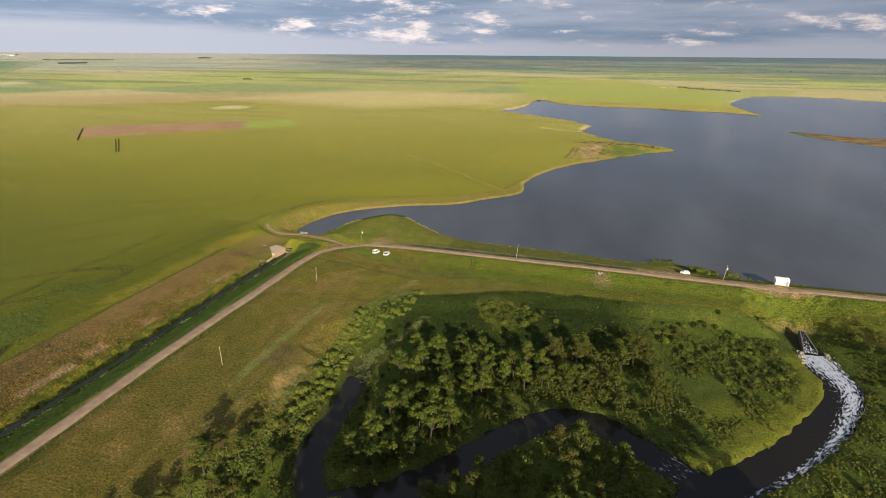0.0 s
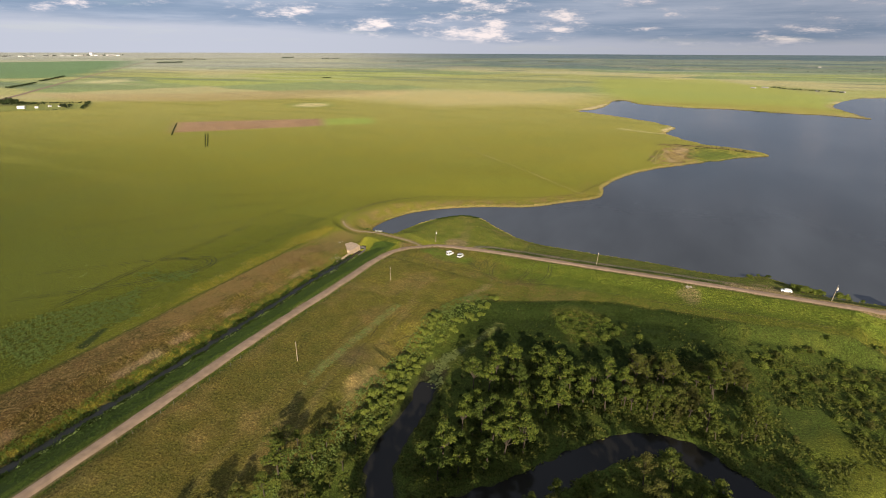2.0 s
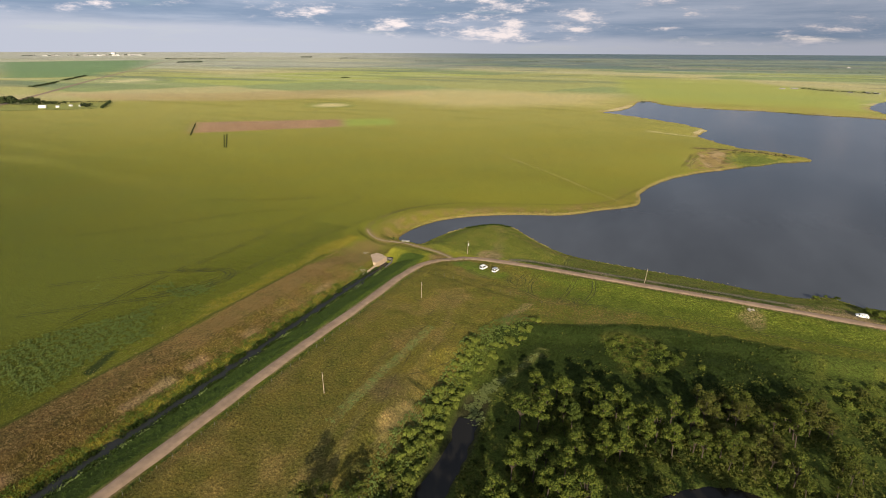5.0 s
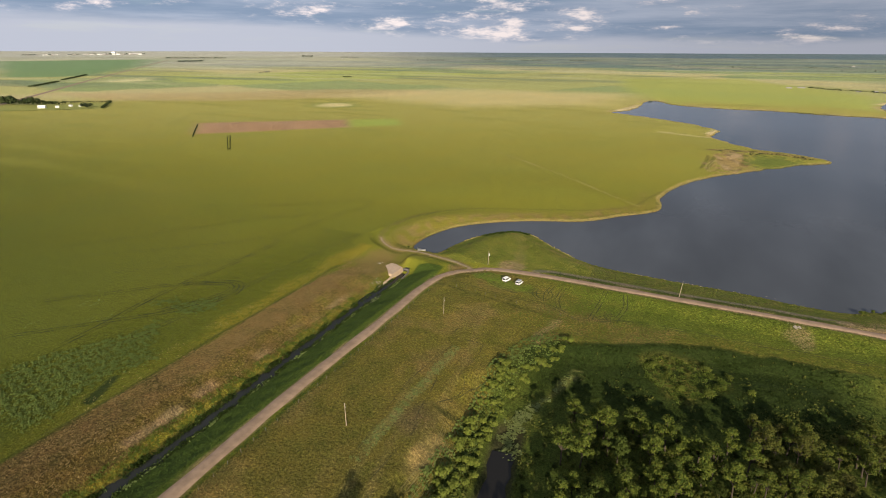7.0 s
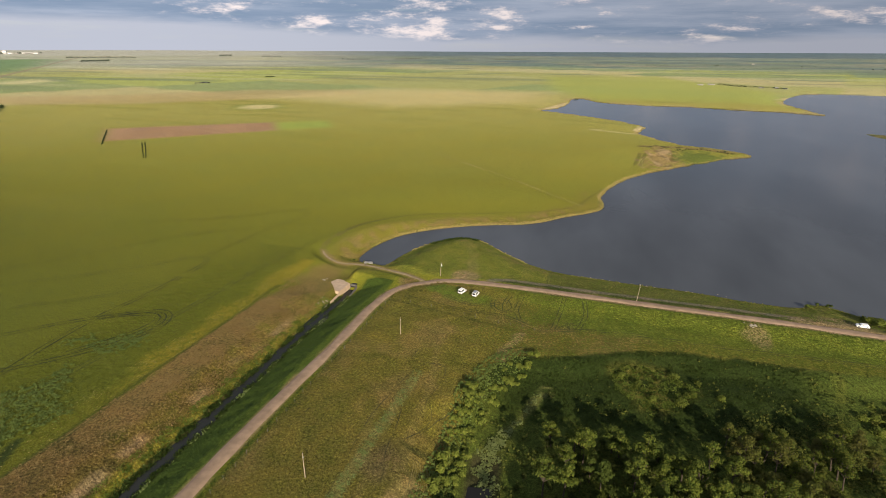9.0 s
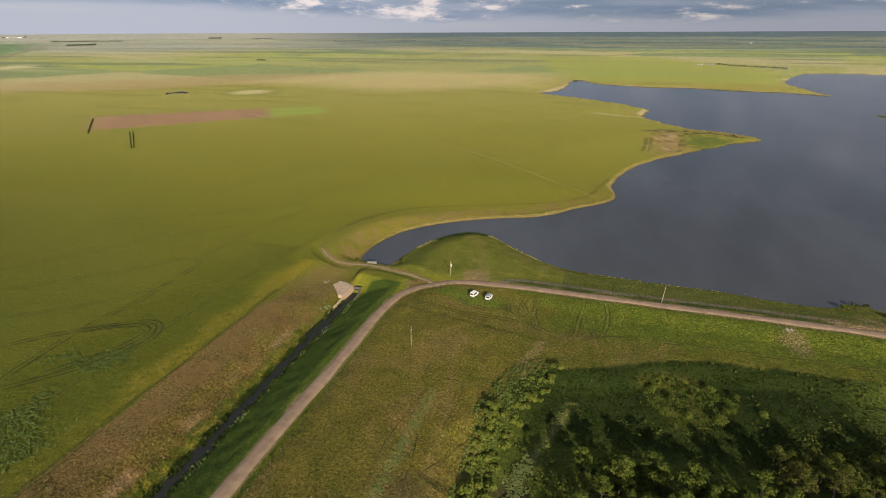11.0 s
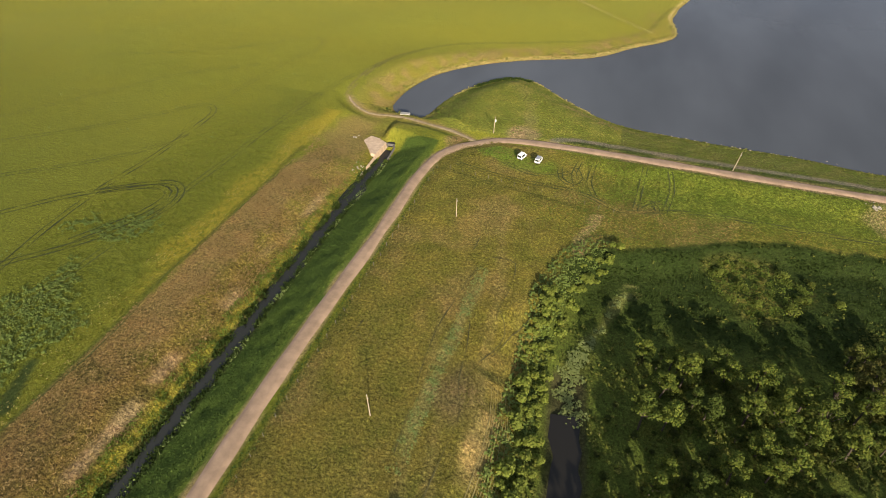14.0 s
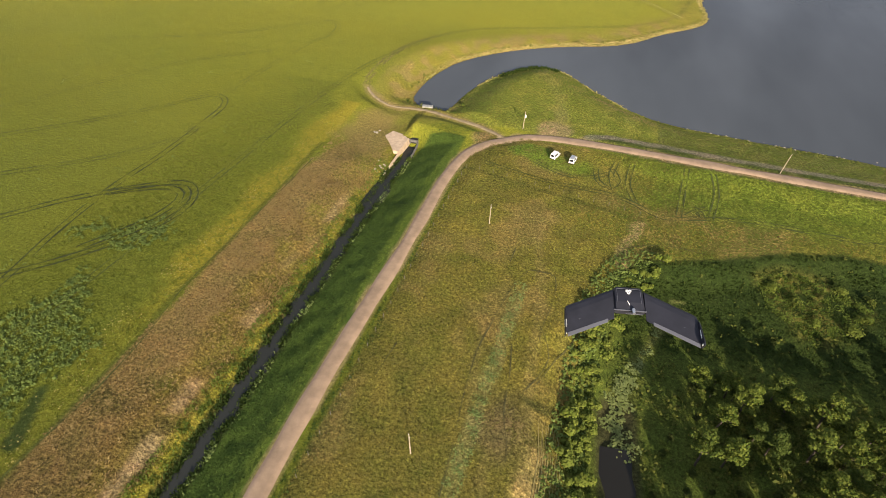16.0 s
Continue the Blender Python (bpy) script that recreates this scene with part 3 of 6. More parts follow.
    mixc(col, 0.9 * (1 - ease(oval, 0.9 + 0.07 * np.clip(118 - y, 0, 12), 1.7 + 0.07 * np.clip(118 - y, 0, 12))), (0.022, 0.036, 0.012))
    # road banks
    bank = (1 - ease(road, 17, 19)) * (x > -153) * (x < -133) * (y < 245)
    # bank facing away from the sun, part of its shade put into the green
    mixc(col, 0.95 * bank, (0.042, 0.070, 0.015))
    mixc(col, 0.6 * bank * (1 - ease(np.abs(road - 4.2 - 0.4 * n2), 0.5, 1.6)), (0.085, 0.115, 0.022))
    # meadow between the road and the creek
    mead = ((x > -130) & (y < 252)).astype(float) * (1 - far)
    mixc(col, mead, (0.118, 0.110, 0.024))
    mixc(col, 0.6 * mead * (1 - ease(y + 0.3 * (x + 110), 95, 165)), (0.088, 0.080, 0.022))
    mixc(col, 0.75 * mead * ease(y + 0.4 * (x + 110), 165, 215), (0.140, 0.133, 0.028))
    mixc(col, mead * ease(n1 + 0.5 * n2, 0.1, 1.1) * 0.7, (0.165, 0.130, 0.048))
    mixc(col, mead * ease(-n1 + 0.6 * n2, 0.5, 1.2) * 0.5, (0.085, 0.088, 0.020))
    streak = ripple(x * 3.2 + 0.5 * y, y * 0.28, 22, 14) * ease(x, -110, -100) * (1 - ease(x, -92, -83)) * (1 - ease(y, 195, 215))
    mixc(col, mead * 0.4 * ease(streak, 0.0, 0.8), (0.175, 0.142, 0.060))
    mixc(col, 0.75 * mead * (1 - ease(np.hypot(x + 95.5, (y - 141.3) * 0.7) + 1.5 * n2, 3, 7)), (0.095, 0.078, 0.040))
    mixc(col, 0.8 * mead * (1 - ease(np.hypot((x + 88.2) * 1.3, (y - 131) * 0.45) + 1.0 * n2, 2, 5)), (0.24, 0.185, 0.085))
    # narrow dark streak across the meadow
    dark_streak = line_distance(x, y, np.array([(-93.0, 149.5), (-88, 149.6), (-83, 151)]))
    mixc(col, 0.75 * mead * (1 - ease(dark_streak + 0.5 * n2, 0.4, 1.7)), (0.045, 0.05, 0.016))
    mixc(col, 0.55 * mead * (1 - ease(np.abs(x + 100.6 - 0.02 * (y - 150)) + 0.5 * n2, 0.8, 2.2)) * ease(y, 120, 132) * (1 - ease(y, 172, 184)), (0.20, 0.20, 0.085))
    worn = line_distance(x, y, np.array([(-72.5, 218), (-74.5, 210), (-77, 204), (-76, 198)]))
    mixc(col, 0.7 * mead * (1 - ease(np.hypot(x + 103, (y - 207) * 0.8) + 2 * n2, 4, 10)), (0.19, 0.145, 0.062))
    mixc(col, 0.7 * mead * (1 - ease(np.hypot(x + 94.5, (y - 225.5) * 1.2) + 0.8 * n2, 1.0, 2.6)), (0.045, 0.055, 0.014))
    tuft = np.maximum(tuft, mead * 0.8)
    # green slope below the dam
    slope = ease(x + 3 * n2, -92, -70) * (1 - ease(road + 1.5 * n2, 24, 30)) * (y < 262)
    mixc(col, 0.9 * slope, (0.110, 0.146, 0.022))
    mixc(col, 0.55 * slope * (1 - ease(y - 0.06 * x + n2, 229, 233)), (0.140, 0.138, 0.026))
    mixc(col, 0.85 * (1 - ease(worn + 0.8 * n2, 0.9, 2.8)), (0.215, 0.17, 0.09))
    spoil = np.hypot((x - 10) * 0.9, (y - 241) * 0.5)
    mixc(col, 0.75 * (1 - ease(spoil + n2, 2.5, 5.0)), (0.21, 0.17, 0.10))
    spoil = np.hypot((x - 86) * 0.6, (y - 231))
    mixc(col, 0.6 * (1 - ease(spoil + n2, 2.5, 6.0)), (0.19, 0.15, 0.085))
    head = ease(x, -145, -135) * (1 - ease(x, -75, -60)) * (y > 256) * (y < 315)
    mixc(col, 0.7 * head, (0.125, 0.145, 0.032))
    tuft = np.maximum(tuft, 0.75 * head)
    ruts = ((x > -70) & (y > 250) & (lake > 0) & (y < 300)).astype(float)
    mixc(col, 0.85 * ruts, (0.095, 0.110, 0.032))
    tuft = np.maximum(tuft, 0.8 * ruts)
    lush = np.hypot((x + 111) * 0.8, (y - 244) * 1.3)
    mixc(col, 0.85 * (1 - ease(lush + 1.5 * n2, 4.5, 7.5)), (0.085, 0.150, 0.020))
    lush = np.hypot((x + 98) * 0.7, (y - 239) * 1.3)
    mixc(col, 0.7 * (1 - ease(lush + 1.5 * n2, 5, 9)), (0.105, 0.165, 0.022))
    swath = np.hypot((x + 80) * 0.8, (y - 238))
    mixc(col, 0.7 * (1 - ease(swath + 1.2 * n2, 6, 10)), (0.165, 0.150, 0.032))
    hedge = line_distance(x, y, np.array([(-129.0, 227), (-117, 224.5), (-95, 222), (-72, 219)]))
    mixc(col, 0.7 * (1 - ease(hedge, 0.3, 1.2)), (0.060, 0.068, 0.018))
    north = ease(x, -96, -86) * (y > 254) * (lake > 0)
    # long grass north of the road, shade of the slope included in its colour
    mixc(col, 0.9 * north * ease(road, 2.3, 2.9) * (1 - ease(road, 5.2, 6.2)), (0.036, 0.050, 0.014))
    second = line_distance(x, y, np.array([(-93.0, 259), (-86, 262.3), (-70, 261.8), (-48, 260.4), (-23, 260), (0, 260), (28, 258.5)]))
    mixc(col, 0.9 * (1 - ease(second + 0.3 * n2, 0.9, 2.2)), (0.165, 0.150, 0.118))
    sand = line_distance(x, y, np.array([(-93.0, 293), (-84, 287), (-73, 281)]))
    mixc(col, 0.6 * (1 - ease(sand + n2, 1.0, 4.0)) * (lake > 0), (0.19, 0.145, 0.075))
    mixc(col, 0.85 * (1 - ease(np.hypot((x + 129) * 0.8, (y - 248) * 0.6) + 0.5 * n2, 1.6, 3.2)), (0.20, 0.145, 0.075))
    mixc(col, 0.85 * (1 - ease(np.hypot((x + 104.5) * 0.8, (y - 261) * 0.8) + 0.8 * n2, 3.0, 6.0)), (0.25, 0.185, 0.12))
    # west flank of the knoll: slope shading painted as darker green
    mixc(col, 0.6 * ease(-x, 127, 134) * (y > 262) * (y < 312) * (x > -146), (0.062, 0.088, 0.017))
    # wet low ground by the creek
    low = ease(-basin + 0.8 * n2, -2.0, 1.0)
    mixc(col, low, (0.052, 0.072, 0.015))
    # sedge below the dam, the trees' cast shadow painted into its dark colour
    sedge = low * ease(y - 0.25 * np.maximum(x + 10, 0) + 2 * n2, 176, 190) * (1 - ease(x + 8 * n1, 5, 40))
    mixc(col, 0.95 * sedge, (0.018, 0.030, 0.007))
    mixc(col, (low - sedge) * ease(n2, 0.3, 1.0) * 0.4, (0.095, 0.11, 0.022))
    tuft = tuft + (0.45 - tuft) * low
    spit = 1 - ease(np.hypot(x - 58, y - 156) + 3 * n2, 12, 20)
    mixc(col, 0.8 * spit, (0.098, 0.112, 0.018))
    inner = x < np.interp(y, CREEK_R[::-1, 1], CREEK_R[::-1, 0])
    bench = low * inner * (1 - ease(line_distance(x, y, CREEK_R) + 2 * n2, 11, 14)) * ease(x, 30, 38) * (1 - ease(y, 205, 212))
    mixc(col, 0.85 * bench, (0.118, 0.132, 0.022))
    marsh = 1 - ease(line_distance(x, y, MARSH) + 1.0 * n2, 2.0, 5.0)
    mixc(col, 0.7 * marsh * (1 - ease(y, 160, 175)), (0.07, 0.08, 0.022))
    mixc(col, 0.7 * (1 - ease(line_distance(x, y, MARSH) + 0.8 * n2, 0.6, 2.2)) * ease(y, 168, 176), (0.115, 0.125, 0.045))
    mixc(col, 0.6 * (1 - ease(np.abs(np.hypot(x + 60.5, y - 193.2) - 2.0) + 0.4 * n2, 0.4, 1.3)), (0.12, 0.13, 0.05))
    grove = patch(x, y, [(-40.6, 208.5), (-33.4, 213), (-22.5, 213), (-13.2, 206), (-16, 201), (-28, 191.5), (-38.6, 199.5)], 3)
    mixc(col, 0.8 * grove * ease(n2 + 0.5 * n1, -0.7, 0.3), (0.135, 0.125, 0.035))
    for line in (CREEK_R, CREEK_M, CREEK_L):
        mixc(col, 0.8 * (1 - ease(line_distance(x, y, line), 3.5, 5.5)), (0.03, 0.028, 0.018))
    mixc(col, 0.9 * (1 - ease(ditch, 1.8, 3.6)) * (y < 231), (0.035, 0.034, 0.022))
    # worn verges
    mixc(col, 0.85 * (1 - ease(road + 0.4 * n2 - 0.9 * ease(x, -110, -80) * (y < 255), 1.9, 2.7)), (0.215, 0.165, 0.10))
    mixc(col, 0.8 * (1 - ease(track + 0.5 * n2, 1.0, 2.6)) * (y < 272), (0.22, 0.17, 0.085))
    mixc(col, 0.75 * (1 - ease(np.abs(track - 0.9) + 0.2 * n2, 0.2, 0.7)) * ease(y, 268, 274) * (1 - ease(y, 300, 340)), (0.16, 0.125, 0.06))
    mixc(col, 0.4 * (1 - ease(np.abs(track - 0.2), 0.6, 1.8)) * (y >= 300), (0.11, 0.105, 0.03))
    mixc(col, 0.5 * (1 - ease(line_distance(x, y, KNOLL_TRACK) + n2, 1.0, 4.0)) * (1 - 0.6 * ease(y, 266, 285)), (0.185, 0.155, 0.07))
    mixc(col, 0.8 * (1 - ease(np.hypot(x - 40, (y - 258) * 1.6) + 1.5 * n2, 8, 16)), (0.23, 0.18, 0.11))
    # ground colour dimmed towards the south, standing in for weaker light there
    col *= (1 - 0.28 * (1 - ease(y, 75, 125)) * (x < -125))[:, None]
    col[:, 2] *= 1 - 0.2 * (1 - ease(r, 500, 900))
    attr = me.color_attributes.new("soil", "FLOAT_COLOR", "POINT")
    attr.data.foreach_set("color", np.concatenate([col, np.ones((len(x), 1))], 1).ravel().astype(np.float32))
    f = me.attributes.new("flat", "FLOAT_VECTOR", "POINT")
    f.data.foreach_set("vector", np.stack([x, y, z * 0], 1).ravel().astype(np.float32))
    g = me.attributes.new("tuft", "FLOAT", "POINT")
    g.data.foreach_set("value", tuft.astype(np.float32))
    me.materials.append(GROUND)
    ob = new("ground", me)
    tagged(ob, "prairie of olive green crop, meadow grass and reeds", "ground", kind="structure")
    return ob


ground = build_ground()


def strip(name, line, half, mat, lift=0.0, camber=0.0, level=None, cols=5, skirt=True):
    """A ribbon along a line, on the land or level."""
    d = np.gradient(line[:, :2], axis=0)
    d /= np.linalg.norm(d, axis=1)[:, None] + 1e-9
    side = np.stack([d[:, 1], -d[:, 0]], 1)
    hw = np.asarray(half(line) if callable(half) else np.full(len(line), half))
    k = np.linspace(-1, 1, cols)
    xs = line[:, 0:1] + side[:, 0:1] * hw[:, None] * k
    ys = line[:, 1:2] + side[:, 1:2] * hw[:, None] * k
    if level is None:
        zc = height(line[:, 0], line[:, 1])
        zs = zc[:, None] + lift + camber * (1 - k[None, :] ** 2) + 0 * xs
    else:
        zs = np.full(xs.shape, level)
    if skirt and level is None:
        zs[:, 0] -= 0.3
        zs[:, -1] -= 0.3
    a, b, c = out(xs.ravel(), ys.ravel(), zs.ravel())
    n = len(line)
    faces = [(i * cols + j, i * cols + j + 1, (i + 1) * cols + j + 1, (i + 1) * cols + j) for i in range(n - 1) for j in range(cols - 1)]
    ob = mesh_object(name, np.stack([a, b, c], 1), faces, mat)
    for p in ob.data.polygons:
        p.use_smooth = True
    return ob


road_n = 2.0 + 0.25 * ripple(ROAD[:, 0], ROAD[:, 1], 30, 8)
TRACK_PATH = TRACK[TRACK[:, 1] < 270]
tagged(strip("track", TRACK_PATH, lambda l: 0.7 + 0.6 * ease(l[:, 0], -170, -150) + 0.3 * ripple(l[:, 0], l[:, 1], 12, 18), TRACK_GRAVEL, 0.05, 0.05, cols=5), "narrow pale dirt track over the culvert", "track", kind="structure")
tagged(strip("road", ROAD, lambda l: road_n, GRAVEL, 0.02, 0.10, cols=7), "pale brown gravel road along the dam", "road", kind="structure")


def fill(name, ring, z, mat):
    bm = bmesh.new()
    a, b, c = out(ring[:, 0], ring[:, 1], np.full(len(ring), z))
    vs = [bm.verts.new(v) for v in zip(a, b, c)]
    es = [bm.edges.new((vs[i], vs[(i + 1) % len(vs)])) for i in range(len(vs))]
    bmesh.ops.triangle_fill(bm, edges=es, use_beauty=True)
    for f in bm.faces:
        if f.normal.z < 0:
            f.normal_flip()
    me = bpy.data.meshes.new(name)
    bm.to_mesh(me)
    bm.free()
    me.materials.append(mat)
    return new(name, me)


def swell(ring, d):
    """The ring moved outwards by d."""
    t = np.roll(ring, -1, 0) - np.roll(ring, 1, 0)
    nrm = np.stack([t[:, 1], -t[:, 0]], 1)
    nrm /= np.linalg.norm(nrm, axis=1)[:, None] + 1e-9
    area = np.sum(ring[:, 0] * np.roll(ring[:, 1], -1) - np.roll(ring[:, 0], -1) * ring[:, 1])
    return ring + nrm * d * (1 if area > 0 else -1)


tagged(fill("lake_water", swell(LAKE_RING, 2.5), LAKE_Z, LAKE), "dark blue rippled reservoir water", "lake", kind="structure")


def add_run(ob, line, half, cols):
    """Stores how far along and across the stream each point lies."""
    far = np.concatenate([[0], np.cumsum(np.hypot(*np.diff(line[:, :2], axis=0).T))])
    grid = np.stack([np.repeat(far, cols), np.tile(np.linspace(-half, half, cols), len(line)), np.zeros(len(line) * cols)], 1)
    ob.data.attributes.new("run", "FLOAT_VECTOR", "POINT").data.foreach_set("vector", grid.ravel().astype(np.float32))


def creek(name, line, half, foam, label, drop=0.0):
    ob = strip(name, line, half, STREAM, level=CREEK_Z - drop, cols=9)
    f = ob.data.attributes.new("foam", "FLOAT", "POINT")
    t = np.linspace(0, 1, len(line))
    vals = np.array([[foam(a, k) for k in np.linspace(-1, 1, 9)] for a in t], np.float32)
    f.data.foreach_set("value", vals.ravel())
    add_run(ob, line, half, 9)
    tagged(ob, label, "creek", kind="structure")


def rapids(a, k):
    run = 1.05 - max(0.0, a - 0.05) * 0.25
    centre = -0.62 * min(1.0, a / 0.26)
    return max(0.0, min(1.0, run - abs(k - centre) * (0.2 + 2.7 * min(1.0, a / 0.4))))


creek("creek_rapids", CREEK_R[CREEK_R[:, 1] < 213.4], 7.5, rapids, "dark creek water with white foaming rapids")
creek("creek_bend", CREEK_M, 5.5, lambda a, k: 0.45 if a < 0.12 else 0.0, "still dark creek water in shade", 0.02)
creek("creek_backwater", CREEK_L[CREEK_L[:, 1] < POND_END], 5.0, lambda a, k: 0.0, "still dark backwater below the bank", 0.04)
ob = strip("ditch_water", DITCH, 3.2, DITCH_WATER, level=DITCH_Z, cols=3)
tagged(ob, "narrow dark water in the roadside ditch", "ditch", kind="structure")



# ---- helpers for things ----
def box(bm, x, y, z, sx, sy, sz, m=None):
    """Adds a box by centre and size."""
    r = bmesh.ops.create_cube(bm, size=1.0, matrix=(m or Matrix()) @ Matrix.Translation((x, y, z)) @ Matrix.Diagonal((sx, sy, sz, 1)))
    return r["verts"]


def rod(bm, a, b, r0, r1=None, seg=8):
    a, b = Vector(a), Vector(b)
    m = Matrix.Translation((a + b) / 2) @ (b - a).to_track_quat("Z", "Y").to_matrix().to_4x4()
    bmesh.ops.create_cone(bm, cap_ends=True, segments=seg, radius1=r0, radius2=r0 if r1 is None else r1, depth=(b - a).length, matrix=m)


def part(name, bm, mat, parent, label="", bevel=0.0):
    """Links a bmesh as one mesh object under a thing or part."""
    if bevel:
        bmesh.ops.bevel(bm, geom=[e for e in bm.edges if e.calc_face_angle(0) > 0.5], offset=bevel, segments=2, affect="EDGES", profile=0.6)
    me = bpy.data.meshes.new(name)
    bm.to_mesh(me)
    bm.free()
    me.materials.append(mat)
    ob = new(name, me)
    ob.parent = parent
    if label:
        ob["label"] = label
    return ob


def thing(name, m, label, category, group="", kind=""):
    ob = new(name)
    ob.empty_display_size = 0.3
    ob.matrix_basis = m
    return tagged(ob, label, category, group, kind)


def loft(bm, rings):
    """Skins a row of equal rings and caps both ends."""
    vs = [[bm.verts.new(v) for v in r] for r in rings]
    n = len(rings[0])
    for a, b in zip(vs[:-1], vs[1:]):
        for i in range(n):
            bm.faces.new((a[i], a[(i + 1) % n], b[(i + 1) % n], b[i]))
    bm.faces.new(vs[0][::-1])
    bm.faces.new(vs[-1])
    bmesh.ops.recalc_face_normals(bm, faces=bm.faces[:])


# ---- plants ----
def leaf_cloud(rng, centres, radii, n, size, flat=0.75):
    """Quads of leaves over a few lobes; outer side denser."""
    c, r = np.array(centres), np.array(radii)
    w8 = r ** 2 / np.sum(r ** 2)
    k = rng.choice(len(c), n, p=w8)
    d = rng.normal(size=(n, 3))
    d /= np.linalg.norm(d, axis=1)[:, None]
    d[:, 2] = np.where(d[:, 2] < -0.35, -d[:, 2], d[:, 2])
    rad = r[k] * (0.5 + 0.66 * rng.rand(n) ** 0.8)
    p = c[k] + d * rad[:, None] * np.array([1, 1, flat])
    nrm = d + rng.normal(scale=0.45, size=(n, 3)) + np.array([0, 0, 0.25])
    nrm /= np.linalg.norm(nrm, axis=1)[:, None]
    t = np.cross(nrm, rng.normal(size=(n, 3)))
    t /= np.linalg.norm(t, axis=1)[:, None]
    b = np.cross(nrm, t)
    s = size * rng.uniform(0.55, 1.35, (n, 1))
    q = np.stack([p - t * s, p + b * s * 0.62 + nrm * s * 0.15, p + t * s, p - b * s * 0.62 + nrm * s * 0.15], 1)
    return q.reshape(-1, 3)


def quads_mesh(name, pts, mat):
    n = len(pts) // 4
    me = bpy.data.meshes.new(name)
    me.vertices.add(len(pts))
    me.vertices.foreach_set("co", np.ascontiguousarray(pts, dtype=np.float32).ravel())
    me.loops.add(n * 4)
    me.polygons.add(n)
    me.loops.foreach_set("vertex_index", np.arange(n * 4, dtype=np.int32))
    me.polygons.foreach_set("loop_start", np.arange(0, n * 4, 4, dtype=np.int32))
    me.polygons.foreach_set("loop_total", np.full(n, 4, np.int32))
    me.update(calc_edges=True)
    me.materials.append(mat)
    return me


def make_tree(seed, tall, wide, leaves, size, leaf, name, label, category, group):
    """A tree with a leaning trunk, limbs and a lobed, open crown."""
    rng = np.random.RandomState(seed)
    root = thing(name, Matrix(), label, category, group)
    lobes, radii = [], []
    n = rng.randint(13, 19)
    for i in range(n):
        a = 6.283 * (i + rng.rand() * 0.7) / n
        f = rng.uniform(0.15, 0.85)
        lobes.append((math.cos(a) * wide * f, math.sin(a) * wide * f, tall * (0.46 + 0.40 * rng.rand() * (1 - 0.45 * f))))
        radii.append(wide * rng.uniform(0.22, 0.38))
    lobes.append((rng.uniform(-0.2, 0.2) * wide, rng.uniform(-0.2, 0.2) * wide, tall * 0.86))
    radii.append(wide * 0.42)
    bm = bmesh.new()
    knee = Vector((rng.uniform(-0.3, 0.3), rng.uniform(-0.3, 0.3), tall * 0.35))
    rod(bm, (0, 0, -0.4), knee, tall * 0.022, tall * 0.016, 7)
    for c in lobes:
        rod(bm, knee, c, tall * 0.010, tall * 0.003, 5)
    part("trunk", bm, BARK, root)
    crown = new("crown", quads_mesh("crown", leaf_cloud(rng, lobes, radii, leaves, size), leaf))
    crown.parent = root
    return root


def make_bush(seed, tall, wide, leaves, size, leaf, name, label, group):
    rng = np.random.RandomState(seed)
    root = thing(name, Matrix(), label, "bush", group)
    n = rng.randint(3, 6)
    lobes = [(rng.uniform(-0.5, 0.5) * wide, rng.uniform(-0.5, 0.5) * wide, tall * rng.uniform(0.35, 0.65)) for _ in range(n)]
    radii = [wide * rng.uniform(0.35, 0.6) for _ in range(n)]
    bm = bmesh.new()
    for c in lobes:
        rod(bm, (c[0] * 0.15, c[1] * 0.15, -0.2), c, 0.05, 0.02, 5)
    part("stem", bm, BARK, root)
    crown = new("foliage", quads_mesh("foliage", leaf_cloud(rng, lobes, radii, leaves, size, 0.85), leaf))
    crown.parent = root
    return root


def scatter(rng, n, x0, x1, y0, y1, mask):
    x, y = rng.uniform(x0, x1, n), rng.uniform(y0, y1, n)
    k = mask(x, y) > rng.rand(n)
    return x[k], y[k]


def off_creek(x, y, gap=5.0):
    d = np.minimum(line_distance(x, y, CREEK_R), np.minimum(line_distance(x, y, CREEK_M), line_distance(x, y, CREEK_L)))
    return d > gap


def spread(ring, gap, seed, keep=lambda x, y: True, tries=4000):
    """Places at least gap apart inside a ring."""
    rng = np.random.RandomState(seed)
    ring = np.array(ring, float)
    lo, hi = ring.min(0), ring.max(0)
    pts = rng.uniform(lo, hi, (tries, 2))
    ok = inside(pts[:, 0], pts[:, 1], ring) & off_creek(pts[:, 0], pts[:, 1])
    got = []
    for p in pts[ok]:
        if all((p[0] - q[0]) ** 2 + (p[1] - q[1]) ** 2 > gap * gap for q in got) and keep(*p):
            got.append(p)
    return got


def plant(kinds, places, seed, lo=0.75, hi=1.25):
    """Sets copies of the kinds at the places; the patterns themselves take the first ones."""
    rng = random.Random(seed)
    zs = height(np.array([p[0] for p in places]), np.array([p[1] for p in places]))
    used = set()
    for (x, y), z in zip(places, zs):
        k = rng.randrange(len(kinds))
        s = rng.uniform(lo, hi)
        m = pose(x, y, z - 0.05, rng.uniform(-4, 4), rng.uniform(-4, 4), rng.uniform(0, 360))
        if k in used:
            ob = copy_thing(kinds[k], m)
        else:
            ob = kinds[k]
            ob.matrix_basis = m
            used.add(k)
        ob.scale = (s, s, s * rng.uniform(0.85, 1.15))


